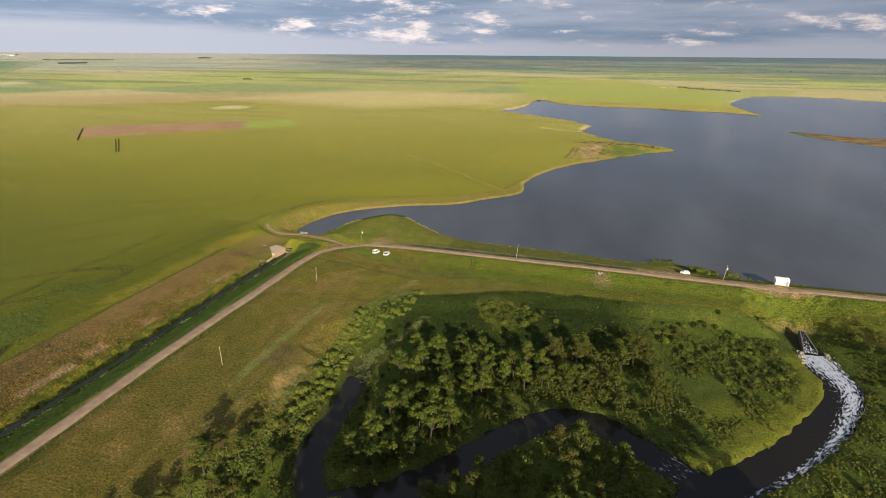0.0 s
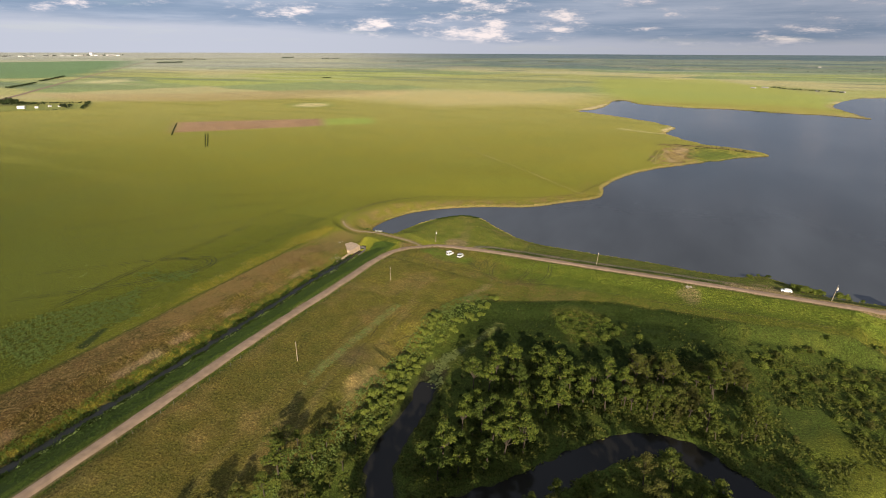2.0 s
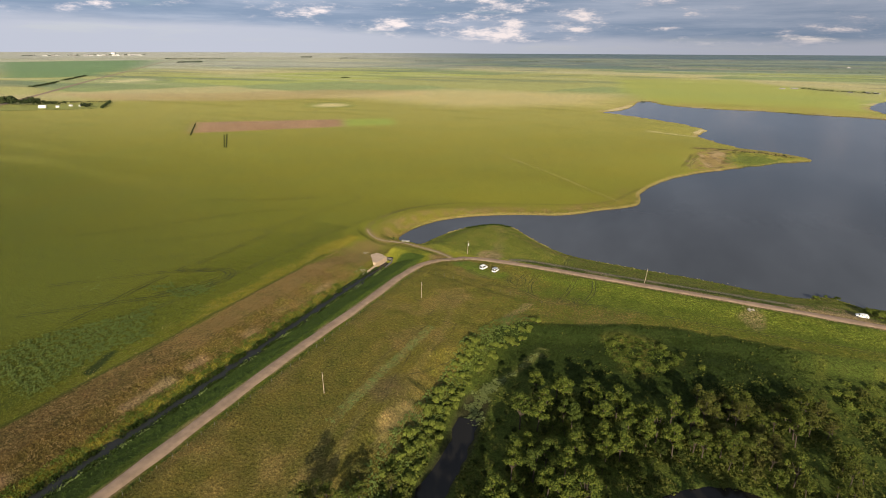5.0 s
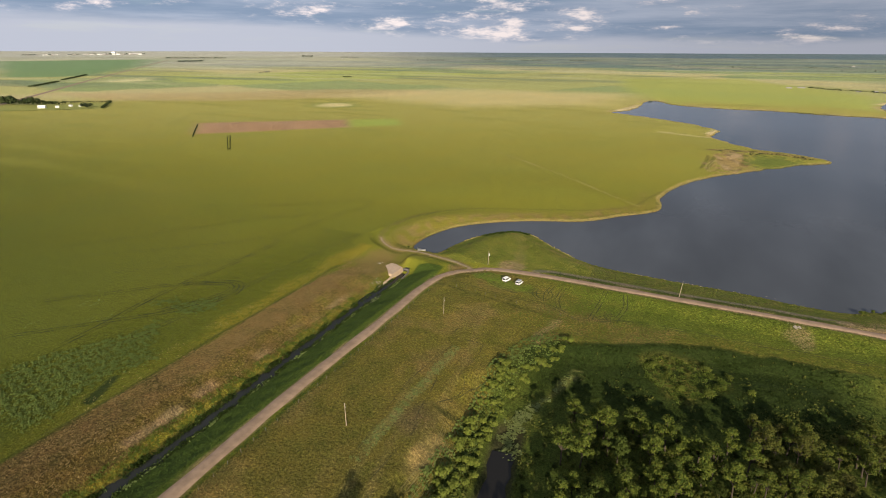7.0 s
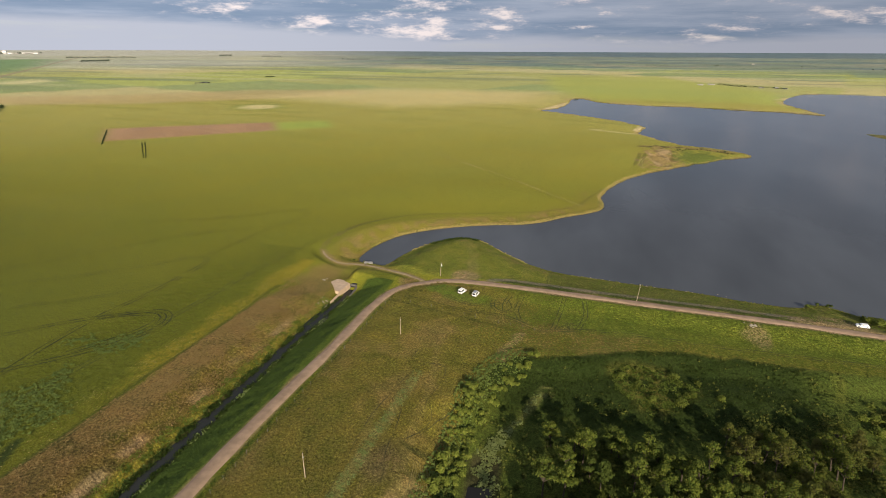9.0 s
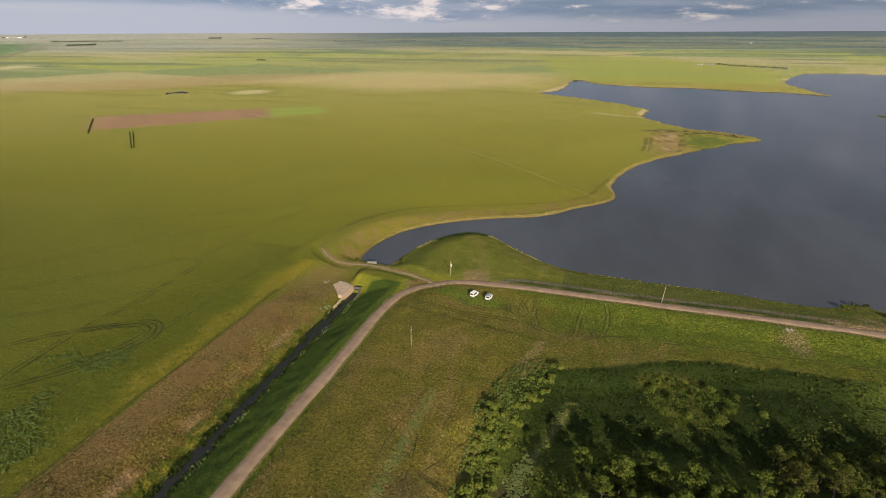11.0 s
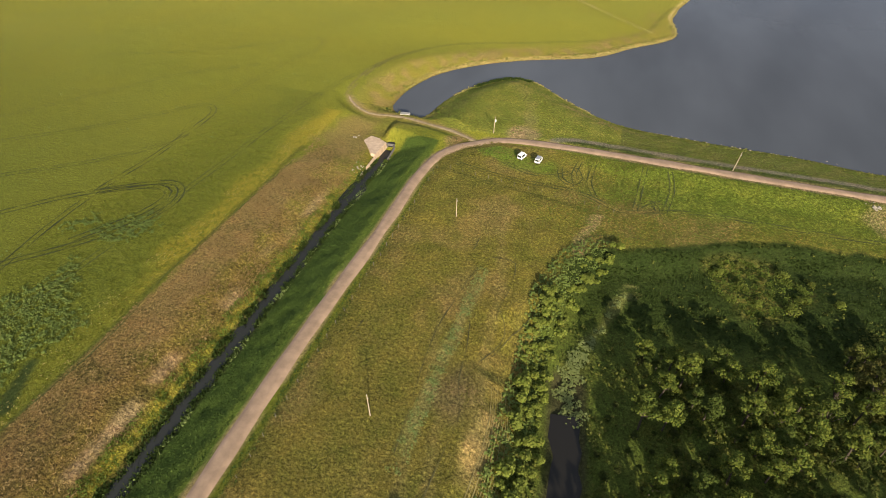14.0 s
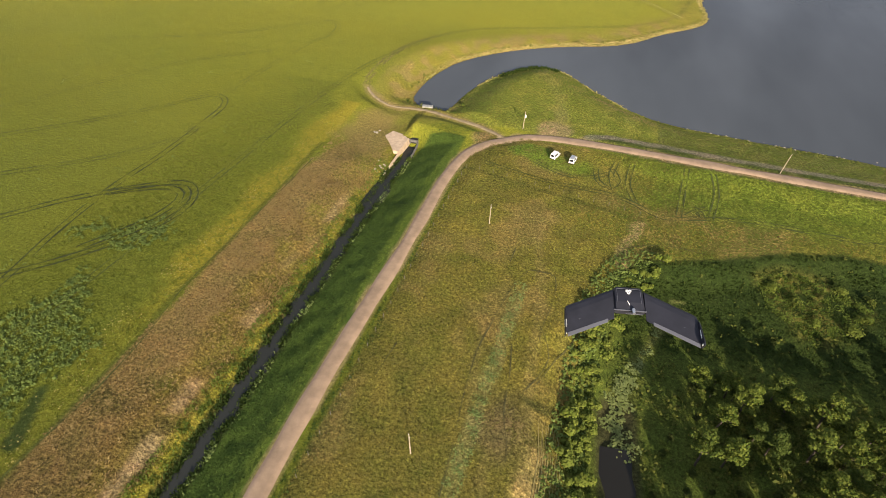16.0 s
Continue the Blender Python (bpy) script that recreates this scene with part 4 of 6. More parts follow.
def tufts(name, xs, ys, size, mat, label, blades=5, seed=1, lean=1.3, lift=0.5):
    """Many small leaning blades on the land, as one object."""
    rng = np.random.RandomState(seed)
    z = height(xs, ys)
    n = len(xs)
    s = size * rng.uniform(0.5, 1.5, n)
    v = np.zeros((n, blades, 3, 3))
    for b in range(blades):
        a = rng.uniform(0, 6.283, n)
        w8 = s * rng.uniform(0.25, 0.45, n)
        ox, oy = rng.normal(scale=0.35, size=n) * s, rng.normal(scale=0.35, size=n) * s
        px, py = xs + ox, ys + oy
        ca, sa = np.cos(a), np.sin(a)
        le = rng.uniform(0.1, lean, n) * s
        v[:, b, 0] = np.stack([px - sa * w8, py + ca * w8, z - 0.08], 1)
        v[:, b, 1] = np.stack([px + sa * w8, py - ca * w8, z - 0.08], 1)
        v[:, b, 2] = np.stack([px + ca * le, py + sa * le, z + lift * s * rng.uniform(0.6, 1.2, n)], 1)
    pts = v.reshape(-1, 3)
    me = bpy.data.meshes.new(name)
    k = n * blades
    me.vertices.add(k * 3)
    me.vertices.foreach_set("co", pts.astype(np.float32).ravel())
    me.loops.add(k * 3)
    me.polygons.add(k)
    me.loops.foreach_set("vertex_index", np.arange(k * 3, dtype=np.int32))
    me.polygons.foreach_set("loop_start", np.arange(0, k * 3, 3, dtype=np.int32))
    me.polygons.foreach_set("loop_total", np.full(k, 3, np.int32))
    me.update(calc_edges=True)
    me.materials.append(mat)
    return tagged(new(name, me), label, "grass", kind="stuff")


def herbs(name, xs, ys, size, mat, label, leaves=6, seed=1, category="undergrowth", upward=0.0):
    """Low leafy clumps on the land, as one object."""
    rng = np.random.RandomState(seed)
    z = height(xs, ys)
    n = len(xs)
    s = size * rng.uniform(0.5, 1.5, n)
    c = np.repeat(np.stack([xs, ys, z + s * 0.3], 1), leaves, 0)
    sr = np.repeat(s, leaves)[:, None]
    m = n * leaves
    d = rng.normal(size=(m, 3))
    d[:, 2] = np.abs(d[:, 2])
    d /= np.linalg.norm(d, axis=1)[:, None]
    p = c + d * sr * rng.uniform(0.3, 0.9, (m, 1))
    nrm = d + rng.normal(scale=0.4, size=(m, 3)) + np.array([0, 0, upward])
    nrm /= np.linalg.norm(nrm, axis=1)[:, None]
    t = np.cross(nrm, rng.normal(size=(m, 3)))
    t /= np.linalg.norm(t, axis=1)[:, None]
    b = np.cross(nrm, t)
    q = sr * rng.uniform(0.3, 0.6, (m, 1))
    pts = np.stack([p - t * q, p + b * q * 0.7, p + t * q, p - b * q * 0.7], 1).reshape(-1, 3)
    return tagged(new(name, quads_mesh(name, pts, mat)), label, category, kind="stuff")


WOOD_MAIN = [(-58, 112), (-64, 136), (-66, 152), (-60, 167), (-49, 175), (-36, 175), (-24, 171), (-12, 173), (-8, 162), (-11, 152), (-22, 140), (-30, 129), (-42, 115), (-50, 108)]
WOOD_EAST = [(-10, 162), (-9, 186), (2, 194), (13, 190), (24, 196), (30, 184), (32, 166), (26, 155), (14, 155), (2, 156)]
WOOD_SOUTH = [(-22, 112), (-13, 122), (-4, 132), (5, 137), (16, 130), (28, 119), (26, 104), (14, 86), (-10, 86), (-34, 86), (-36, 98)]
WOOD_WEST = [(-90, 50), (-88, 95), (-82, 114), (-77, 112), (-74, 96), (-68, 50)]
SHADE_WOOD = [(-48, 77), (-20, 82), (10, 90), (50, 98), (70, 92), (70, 40), (30, 34), (-40, 34)]
SCRUB = [(30, 208), (40, 216), (56, 219), (74, 213), (76, 194), (71, 181), (60, 170), (50, 163), (40, 150), (38, 164), (42, 190)]
BANK_WEST = [(-81.5, 112), (-82, 140), (-84, 160), (-82, 178), (-74, 198), (-63, 206), (-67, 197), (-75, 183), (-77, 165), (-75.5, 145), (-75, 112)]

willows = [make_tree(20 + i, h, wd, 1650, 0.26, LEAF_A, "willow_tree", "olive green willow with an open lobed crown in the creek wood", "tree", "trees of the creek wood")
           for i, (h, wd) in enumerate(((12.4, 3.3), (11.0, 3.1), (13.2, 3.5), (10.0, 2.9), (11.8, 3.3)))]
poplars = [make_tree(40 + i, h, wd, 1150, 0.24, LEAF_B, "maple_tree", "dark green bushy maple in the creek wood", "tree", "trees of the creek wood")
           for i, (h, wd) in enumerate(((9.6, 3.1), (7.8, 2.8), (10.4, 3.2)))]
gappy = lambda x, y: noise.noise(Vector((x * 0.07, y * 0.07, 3))) > -0.16
TALL_WILLOWS = [(-56, 170), (-49.5, 170), (-47, 166), (-51.5, 161.5), (-39.5, 172.5), (-37.5, 169), (-56, 151), (-51, 152), (-45, 159.5), (-42, 158), (-30.5, 168.5), (-27.8, 170), (-26.5, 165),
                (-34, 159), (-27.7, 159.6), (-22, 166), (-32, 152), (-28, 155), (-38, 144), (-51, 140.5), (-30.5, 146.7), (-27, 148.7), (-21, 158.7)]
plant(willows, TALL_WILLOWS + spread(WOOD_MAIN, 5.6, 5, lambda x, y: gappy(x, y) and (y < 138 or x > -20) and (x > -54 or y < 118)), 8, 0.78, 1.12)
scrub_trees = [make_tree(30 + i, h, wd, 900, 0.22, LEAF_SHADED, "alder_tree", "low alder under the taller willows, their shade in its leaf colour", "tree", "trees of the creek wood") for i, (h, wd) in enumerate(((6.0, 2.4), (5.0, 2.2), (7.0, 2.5)))]
shore_side = spread(WOOD_MAIN, 3.6, 15)
plant(scrub_trees, [p for p in shore_side if p[0] > -50 or p[1] > 168], 38, 0.4, 0.8)
under = [copy_thing(t, pose(0, 0, -40)) for t in scrub_trees]
plant(under, [p for p in shore_side if p[0] <= -50 and p[1] <= 168], 39, 0.3, 0.5)
plant(poplars, spread(WOOD_EAST, 3.6, 25, gappy) + spread(WOOD_WEST, 5.0, 7) + spread(WOOD_SOUTH, 6.0, 6), 28, 0.55, 1.15)
# tall willows added out of view, to throw shade on the creek wood
shade_willows = [make_tree(50 + i, 23.5, 4.8, 1000, 0.55, LEAF_A, "willow_tree", "tall willow added south of the creek wood to shade it", "tree", "trees of the creek wood") for i in range(2)]
plant(shade_willows, spread(SHADE_WOOD, 6.4, 17), 18, 0.85, 1.15)
scrubby = lambda x, y: noise.noise(Vector((x * 0.06, y * 0.06, 9))) > -0.22 and math.hypot(x - 46, (y - 172) * 0.6) > 8
shrubs = [make_bush(60 + i, 1.7, 2.0, 300, 0.24, LEAF_B if i % 2 else LEAF_F, "willow_shrub", "low olive willow shrub on the creek bank", "shrubs along the creek") for i in range(4)]
bank_shrubs = [make_bush(66 + i, 2.6, 1.8, 420, 0.28, LEAF_F, "willow_shrub", "low yellow green willow shrub on the creek bank", "shrubs along the creek") for i in range(3)]
open_bank = lambda x, y: noise.noise(Vector((x * 0.12, y * 0.12, 5))) > (-0.32 if y < 184 else 0.05)
plant(bank_shrubs, spread(BANK_WEST, 2.5, 9, open_bank), 15, 0.6, 1.4)
spots = (spread(SCRUB, 3.9, 10, scrubby) + spread([(100, 150), (118, 160), (122, 215), (104, 225), (100, 190)], 5, 11) + spread([(60, 118), (100, 100), (110, 140), (84, 146)], 6, 12)
         + spread([(-40, 206), (-28, 213), (-14, 210), (-6, 202), (-16, 198), (-28, 193)], 6.5, 16))
plant(shrubs, spots, 13, 0.6, 1.35)
lone = [(57, 224), (74, 227), (-142, 270), (36, 276.5), (40, 279), (44, 278), (52, 266), (55, 267), (58, 265.5), (62, 263), (54, 263.5), (68, 261), (71, 259.5), (-164, 267), (76, 259.5), (-149.5, 231)]
bankbush = [make_bush(80 + i, 2.2, 1.9, 360, 0.26, LEAF_A, "shore_bush", "rounded bright green bush beside the water", "bushes along the shore") for i in range(3)]
plant(bankbush, lone, 14, 0.5, 1.05)
plant([make_bush(90, 3.0, 2.4, 420, 0.28, LEAF_F, 'shore_bush', 'large bright green bush on the dam beside the lake', 'bushes along the shore')], [(53, 263.5), (56, 264.5), (59, 262.5), (61.5, 261.5), (55, 261.5), (67, 258.5), (69.5, 258)], 24, 0.8, 1.25)

rng = np.random.RandomState(77)
basin_ring = BASIN[:, :2]


def basin_mask(x, y):
    return inside(x, y, basin_ring) * off_creek(x, y, 4.5) * (line_distance(x, y, MARSH) > 2.2) * 1.0


xs, ys = scatter(rng, 90000, -85, 122, 85, 232, lambda x, y: basin_mask(x, y) * (1 - 0.7 * (x < -50) * (y > 135)) * np.clip(0.5 + 0.6 * ripple(x, y, 14, 21), 0.06, 1) * (1 - 0.2 * ease(x + 6 * ripple(x, y, 16, 36), 34, 44)) * ease(np.hypot(x - 46, (y - 172) * 0.6), 7, 9) * (1 - 0.9 * (x > 34) * (x < np.interp(y, CREEK_R[::-1, 1], CREEK_R[::-1, 0])) * (1 - ease(line_distance(x, y, CREEK_R) + 2 * ripple(x, y, 12, 37), 11, 14))) * (1 - 0.93 * ease(y - 0.25 * np.maximum(x + 10, 0) - 20 * ease(x, -14, 2), 173, 180)))
herbs("undergrowth", xs, ys, 0.6, LEAF_B, "dense olive undergrowth below the creek trees", 4, 3, "undergrowth", 0.5)
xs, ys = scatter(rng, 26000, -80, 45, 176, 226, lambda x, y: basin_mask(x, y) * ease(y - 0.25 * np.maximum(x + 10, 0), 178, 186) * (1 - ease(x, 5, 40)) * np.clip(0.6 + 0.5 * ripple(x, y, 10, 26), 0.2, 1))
tufts("sedge", xs, ys, 0.5, SHADED_SEDGE, "green sedge on the low ground below the dam, darkened by painted shade", 5, 13)
xs, ys = scatter(rng, 7000, -86, -68, 60, 206, lambda x, y: (np.abs(ring_distance(x, y, basin_ring) - 0.5) < 4.5) * 0.9 * off_creek(x, y, 4.0))
herbs("bank_herbs", xs, ys, 0.5, LEAF_X, "leafy green plants along the creek bank", 5, 4, "undergrowth", 0.5)


SLOPE_RUTS = [[(-60, 249.5), (-61, 236), (-62, 224.5)], [(-52, 249), (-50.8, 240), (-53, 227)], [(-123, 231), (-103, 228), (-84, 228.7), (-75, 226.6), (-66.6, 222.8), (-55.7, 226.2), (-45, 229), (-34, 229.8), (-23, 229.5), (-7, 229.5), (20, 231), (60, 232)],
            [(-82, 247), (-83, 239), (-81, 230)], [(-77, 247), (-77.5, 236), (-75, 228)], [(-88, 241), (-87, 235), (-83, 232), (-80.5, 237), (-83, 243)], [(-61, 227), (-57, 231), (-55, 226), (-58, 228.5), (-54, 232)],
            [(-108, 238), (-98, 234), (-90, 235), (-84, 240)]]
MEADOW_TRAILS = [[(-104.3, 194), (-104.5, 188)], [(-99.1, 187), (-101.6, 180.7), (-102.9, 173.5), (-104, 165.4), (-104.9, 157.6), (-104.6, 147.6), (-103.8, 139), (-103, 131.8), (-102.6, 124)],
                 [(-99.1, 187), (-95.6, 187.4), (-92.2, 186.7), (-91.3, 179.4), (-92.4, 169.2), (-92.2, 164.7)], [(-98.1, 162), (-96.6, 154), (-95.6, 144.2), (-93, 135.8), (-93.6, 127.5), (-94.4, 116)],
                 [(-77.3, 181), (-82.4, 176.5), (-85.2, 168.2), (-87.8, 163), (-90.6, 154.8)], [(-122.5, 153.2), (-123.5, 143.9)], [(-93.1, 169.4), (-89.3, 162.4), (-93, 150.6)], [(-81.4, 202), (-70.2, 208.3), (-62.5, 210.4), (-54.3, 210)]]


def off_lines(x, y, lines, gap):
    """True where the place is farther than gap from all the lines."""
    ok = np.ones(x.shape, bool)
    for pts in lines:
        ok &= line_distance(x, y, smooth(pts, step=2.5)) > gap
    return ok


DUCKWEED = leaf_material("duckweed", (0.160, 0.190, 0.055), (0.235, 0.255, 0.10), (0.165, 0.195, 0.06))
xs, ys = scatter(rng, 9000, -80, -56, 146, 198, lambda x, y: (1 - ease(line_distance(x, y, MARSH) + 1.1 * ripple(x, y, 6, 71) + 1.6 * ease(y, 166, 178), 1.6, 2.5)) * np.clip(0.85 + 0.5 * ripple(x, y, 3, 72) - 0.35 * ease(y, 168, 180), 0, 1))
herbs("duckweed", xs, ys, 0.55, DUCKWEED, "pale green duckweed on still marsh water", 3, 38, "duckweed", 4.0)


def meadow_mask(x, y):
    return (x > -129) * (line_distance(x, y, np.array([(-72.5, 218), (-74.5, 210), (-77, 204), (-76, 198)])) > 1.8) * (ring_distance(x, y, basin_ring) > 2) * (y < 251.5) * np.clip(0.35 + 0.6 * ripple(x, y, 16, 22), 0.08, 1)


xs, ys = scatter(rng, 120000, -129, -50, 60, 252, meadow_mask)
k = off_lines(xs, ys, MEADOW_TRAILS, 0.55)
tufts("meadow_grass", xs[k], ys[k], 0.24, LEAF_G, "short yellowish meadow grass with rough tufts", 4, 5)


xs, ys = scatter(rng, 36000, -129, -60, 75, 252, lambda x, y: (meadow_mask(x, y) > 0) * np.clip(0.25 + 0.6 * ripple(x, y, 9, 73), 0.04, 0.8))
k = off_lines(xs, ys, MEADOW_TRAILS, 0.55)
tufts("meadow_tussocks", xs[k], ys[k], 0.34, LEAF_G, "rough olive tussocks standing in the meadow", 5, 31, 1.1, 0.45)
xs, ys = scatter(rng, 9000, -104, -96, 120, 182, lambda x, y: (1 - ease(np.abs(x + 100.6 - 0.02 * (y - 150)), 0.6, 2.4)) * np.clip(0.4 + 0.8 * ripple(x, y, 5, 74), 0, 1))
herbs("meadow_flowers", xs, ys, 0.2, LEAF_W, "pale flowering herbs in a strip of the meadow", 4, 32, "weeds", 0.8)
xs, ys = scatter(rng, 5000, -42, -11, 190, 214, lambda x, y: inside(x, y, np.array([(-40.6, 208.5), (-33.4, 213), (-22.5, 213), (-13.2, 206), (-16, 201), (-28, 191.5), (-38.6, 199.5)])) * np.clip(0.5 + 0.7 * ripple(x, y, 5, 75), 0, 1))
tufts("olive_sedge", xs, ys, 0.55, LEAF_H, "olive dry sedge on the low ground below the dam", 6, 33, 1.2, 0.5)


def slope_mask(x, y):
    return (line_distance(x, y, ROAD) > 3.6) * (y < 252) * (ring_distance(x, y, basin_ring) > 1) * 0.8 * ease(x + 8 * ripple(x, y, 20, 33), -95, -70)


xs, ys = scatter(rng, 40000, -92, 130, 205, 252, slope_mask)
k = off_lines(xs, ys, SLOPE_RUTS, 1.15)
tufts("dam_grass", xs[k], ys[k], 0.38, LEAF_H, "lush green grass on the slope of the dam", 4, 6, 1.2, 0.55)


def bank_mask(x, y):
    return (line_distance(x, y, ROAD) > 3.2) * (line_distance(x, y, DITCH) > 2.6) * 0.8


xs, ys = scatter(rng, 18000, -153, -128, 60, 250, bank_mask)
tufts("roadside_grass", xs, ys, 0.28, LEAF_E, "green grass on the bank between road and ditch, shade in its colour", 4, 7, 1.2, 0.55)
xs, ys = scatter(rng, 22000, -158, -145, 60, 236, lambda x, y: (np.abs(line_distance(x, y, DITCH) - 2.2) < 1.0) * np.clip(ripple(x, y, 7, 34) + 0.35, 0, 1) * np.where(x > -151.7, 0.55, 0.05))
herbs("ditch_reeds", xs, ys, 0.34, LEAF_W, "grey green weeds along the edge of the ditch", 5, 8, "weeds", 0.2)
xs, ys = scatter(rng, 22000, -158, -146, 60, 232, lambda x, y: (np.abs(line_distance(x, y, DITCH) - 1.9) < 0.9) * np.clip(0.6 + 0.6 * ripple(x, y, 9, 76), 0.1, 1))
tufts("ditch_sedge", xs, ys, 0.62, SHADED_SEDGE, "dark sedge hanging over the ditch water", 5, 34, 1.2, 0.7)
xs, ys = scatter(rng, 9000, -158, -154, 60, 226, lambda x, y: (x < -154.4) * np.clip(0.6 + 0.6 * ripple(x, y, 6, 77), 0.1, 1))
tufts("rim_grass", xs, ys, 0.34, LEAF_H, "yellow green grass on the rim of the ditch", 5, 35, 1.1, 0.7)


def reed_mask(x, y):
    u = -153 - x
    return (u > 3) * (u < 24.3 + 0.6 * ripple(x, y, 20, 31)) * (1 - 0.85 * ease(y, 200, 238)) * np.clip(0.5 + 0.5 * ripple(x, y, 18, 23), 0.1, 1)


xs, ys = scatter(rng, 52000, -184, -156, 60, 250, lambda x, y: reed_mask(x, y) * (0.35 + 0.65 * ease(y + 1.2 * (-153 - x), 120, 190)))
tufts("dry_reeds", xs, ys, 0.27, REED, "dry pinkish brown reeds beside the crop", 4, 9, 1.4, 0.5)
xs, ys = scatter(rng, 26000, -184, -157, 60, 240, lambda x, y: reed_mask(x, y) * (0.3 + 0.7 * ease(y, 130, 170)))
tufts("reed_clumps", xs, ys, 0.42, REED, "leaning clumps of tan reeds beside the crop", 5, 36, 1.9, 0.38)
WEEDS = [np.array(p, float) for p in ([(-203, 147), (-206, 141), (-212, 131), (-222, 110), (-218, 92), (-184, 92), (-188, 110), (-188, 121), (-184.7, 126), (-183.2, 131.3), (-192, 135), (-197.6, 142)],
                                      [(-213, 161), (-206.1, 170.5), (-201, 173.5), (-193.5, 168.2), (-197.6, 160.5), (-204, 155.5)], [(-207, 139), (-208, 150), (-202, 148), (-199, 140)], [(-222, 160), (-216, 168), (-212, 164), (-219, 157)])]
rank = lambda x, y: np.max([ease(-ring_distance(x, y, p) + 1.5 * ripple(x, y, 5, 79), -1.0, 2.5) for p in WEEDS], axis=0)
xs, ys = scatter(rng, 34000, -224, -182, 90, 175, lambda x, y: rank(x, y) * np.clip(0.55 + 0.75 * ripple(x * 1.2, y, 5, 24), 0.04, 1))
k = line_distance(xs, ys, np.array([(-182.3, 107.5), (-184.2, 112), (-186.8, 118)])) > 2.4
herbs("weed_patch", xs[k], ys[k], 0.40, LEAF_X, "grey green thistles standing in the crop", 5, 10, "weeds", 0.8)
CROP_TRACKS = [[(-262, 142), (-245, 158), (-233, 171), (-218, 183), (-208, 188.5), (-202, 187), (-198.5, 180), (-201, 169), (-211, 154), (-224, 140), (-245, 118)],
               [(-221, 120), (-222, 139), (-225, 158), (-226, 180), (-224.5, 203), (-225, 234)],
               [(-300, 178), (-285, 192), (-265, 209), (-245, 230), (-235, 241), (-227.5, 239), (-224.5, 228), (-227, 211), (-239, 194), (-264, 174)],
               [(-206, 95), (-204, 123), (-203, 137), (-201, 164), (-199, 199), (-197, 237), (-191, 283), (-174, 328)],
               [(-320, 185), (-303, 207), (-282, 240), (-264, 264), (-237, 287)],
               [(-231, 244), (-229, 270), (-226, 297), (-221, 316), (-225, 327), (-236, 325), (-268, 297), (-319, 273)],
               [(-226, 176.5), (-213, 184.2), (-206.5, 185), (-202.8, 181), (-205, 170), (-214, 154.5)]]


def off_tracks(x, y):
    """True where no wheel of the crop tracks has run."""
    ok = np.ones(x.shape, bool)
    for pts in CROP_TRACKS:
        ok &= np.abs(line_distance(x, y, smooth(pts, step=2.5)) - 1.0) > 0.55
    return ok


xs, ys = scatter(rng, 70000, -236, -178.6, 80, 250, lambda x, y: ease(x, -236, -212) * (1 - ease(y, 205, 250)) * np.clip(0.55 + 0.5 * ripple(x, y, 5, 27), 0.1, 1) * (line_distance(x, y, np.array([(-182.3, 107.5), (-184.2, 112), (-186.8, 118)])) > 1.8))
k = off_tracks(xs, ys)
tufts("crop_plants", xs[k], ys[k], 0.28, CROP_LEAF, "low green crop plants in the field", 4, 14, 1.1, 0.75)
xs, ys = scatter(rng, 6000, -300, -190, 90, 300, lambda x, y: np.clip(ripple(x, y, 22, 25) - 0.75, 0, 1))
tufts("crop_weeds", xs, ys, 0.4, LEAF_W, "scattered pale weeds in the green crop", 5, 11)
xs, ys = scatter(rng, 30000, -170, 100, 255, 420, lambda x, y: (np.abs(ring_distance(x, y, LAKE_RING) - 2.2) < 1.6) * 1.0)
xs2, ys2 = scatter(rng, 40000, -146, 60, 257, 316, lambda x, y: (ring_distance(x, y, LAKE_RING) > 1) * (line_distance(x, y, KNOLL_TRACK) > 2.5) * (line_distance(x, y, ROAD) > 4) * (line_distance(x, y, TRACK) > 3) * (np.abs(y - 261 + 0.6 * ease(x, -60, -40)) > np.where((x > -92) & (x < 28), 2.0, 0)) * np.clip(0.5 + 0.7 * ripple(x, y, 9, 35), 0, 1))
tufts("knoll_grass", xs2, ys2, 0.34, LEAF_H, "rough green grass on the knoll by the water", 4, 19)
xs3, ys3 = scatter(rng, 1500, -136, -112, 302, 320, lambda x, y: (np.abs(ring_distance(x, y, LAKE_RING) - 1.0) < 1.6) * 1.0)
tufts("knoll_sedge", xs3, ys3, 0.8, SHADED_SEDGE, "dark sedge at the tip of the knoll", 6, 39, 1.2, 0.8)
tufts("shore_reeds", xs, ys, 0.7, LEAF_C, "yellow green reeds along the water's edge", 5, 12)
k = np.random.RandomState(5).randint(0, len(LAKE_RING), 20000)
rr = np.random.RandomState(6)
edge = LAKE_RING[k] + (np.roll(LAKE_RING, -1, 0)[k] - LAKE_RING[k]) * rr.rand(len(k), 1)
edge = edge + rr.normal(scale=0.6, size=edge.shape)
near = (edge[:, 1] > 290) & (edge[:, 1] < 1300) & (edge[:, 0] < 320) & ~inside(edge[:, 0], edge[:, 1], LAKE_RING)
tufts("shore_rushes", edge[near, 0], edge[near, 1], 0.75, GOLD_REED, "golden dry rushes along the lake shore", 5, 29)


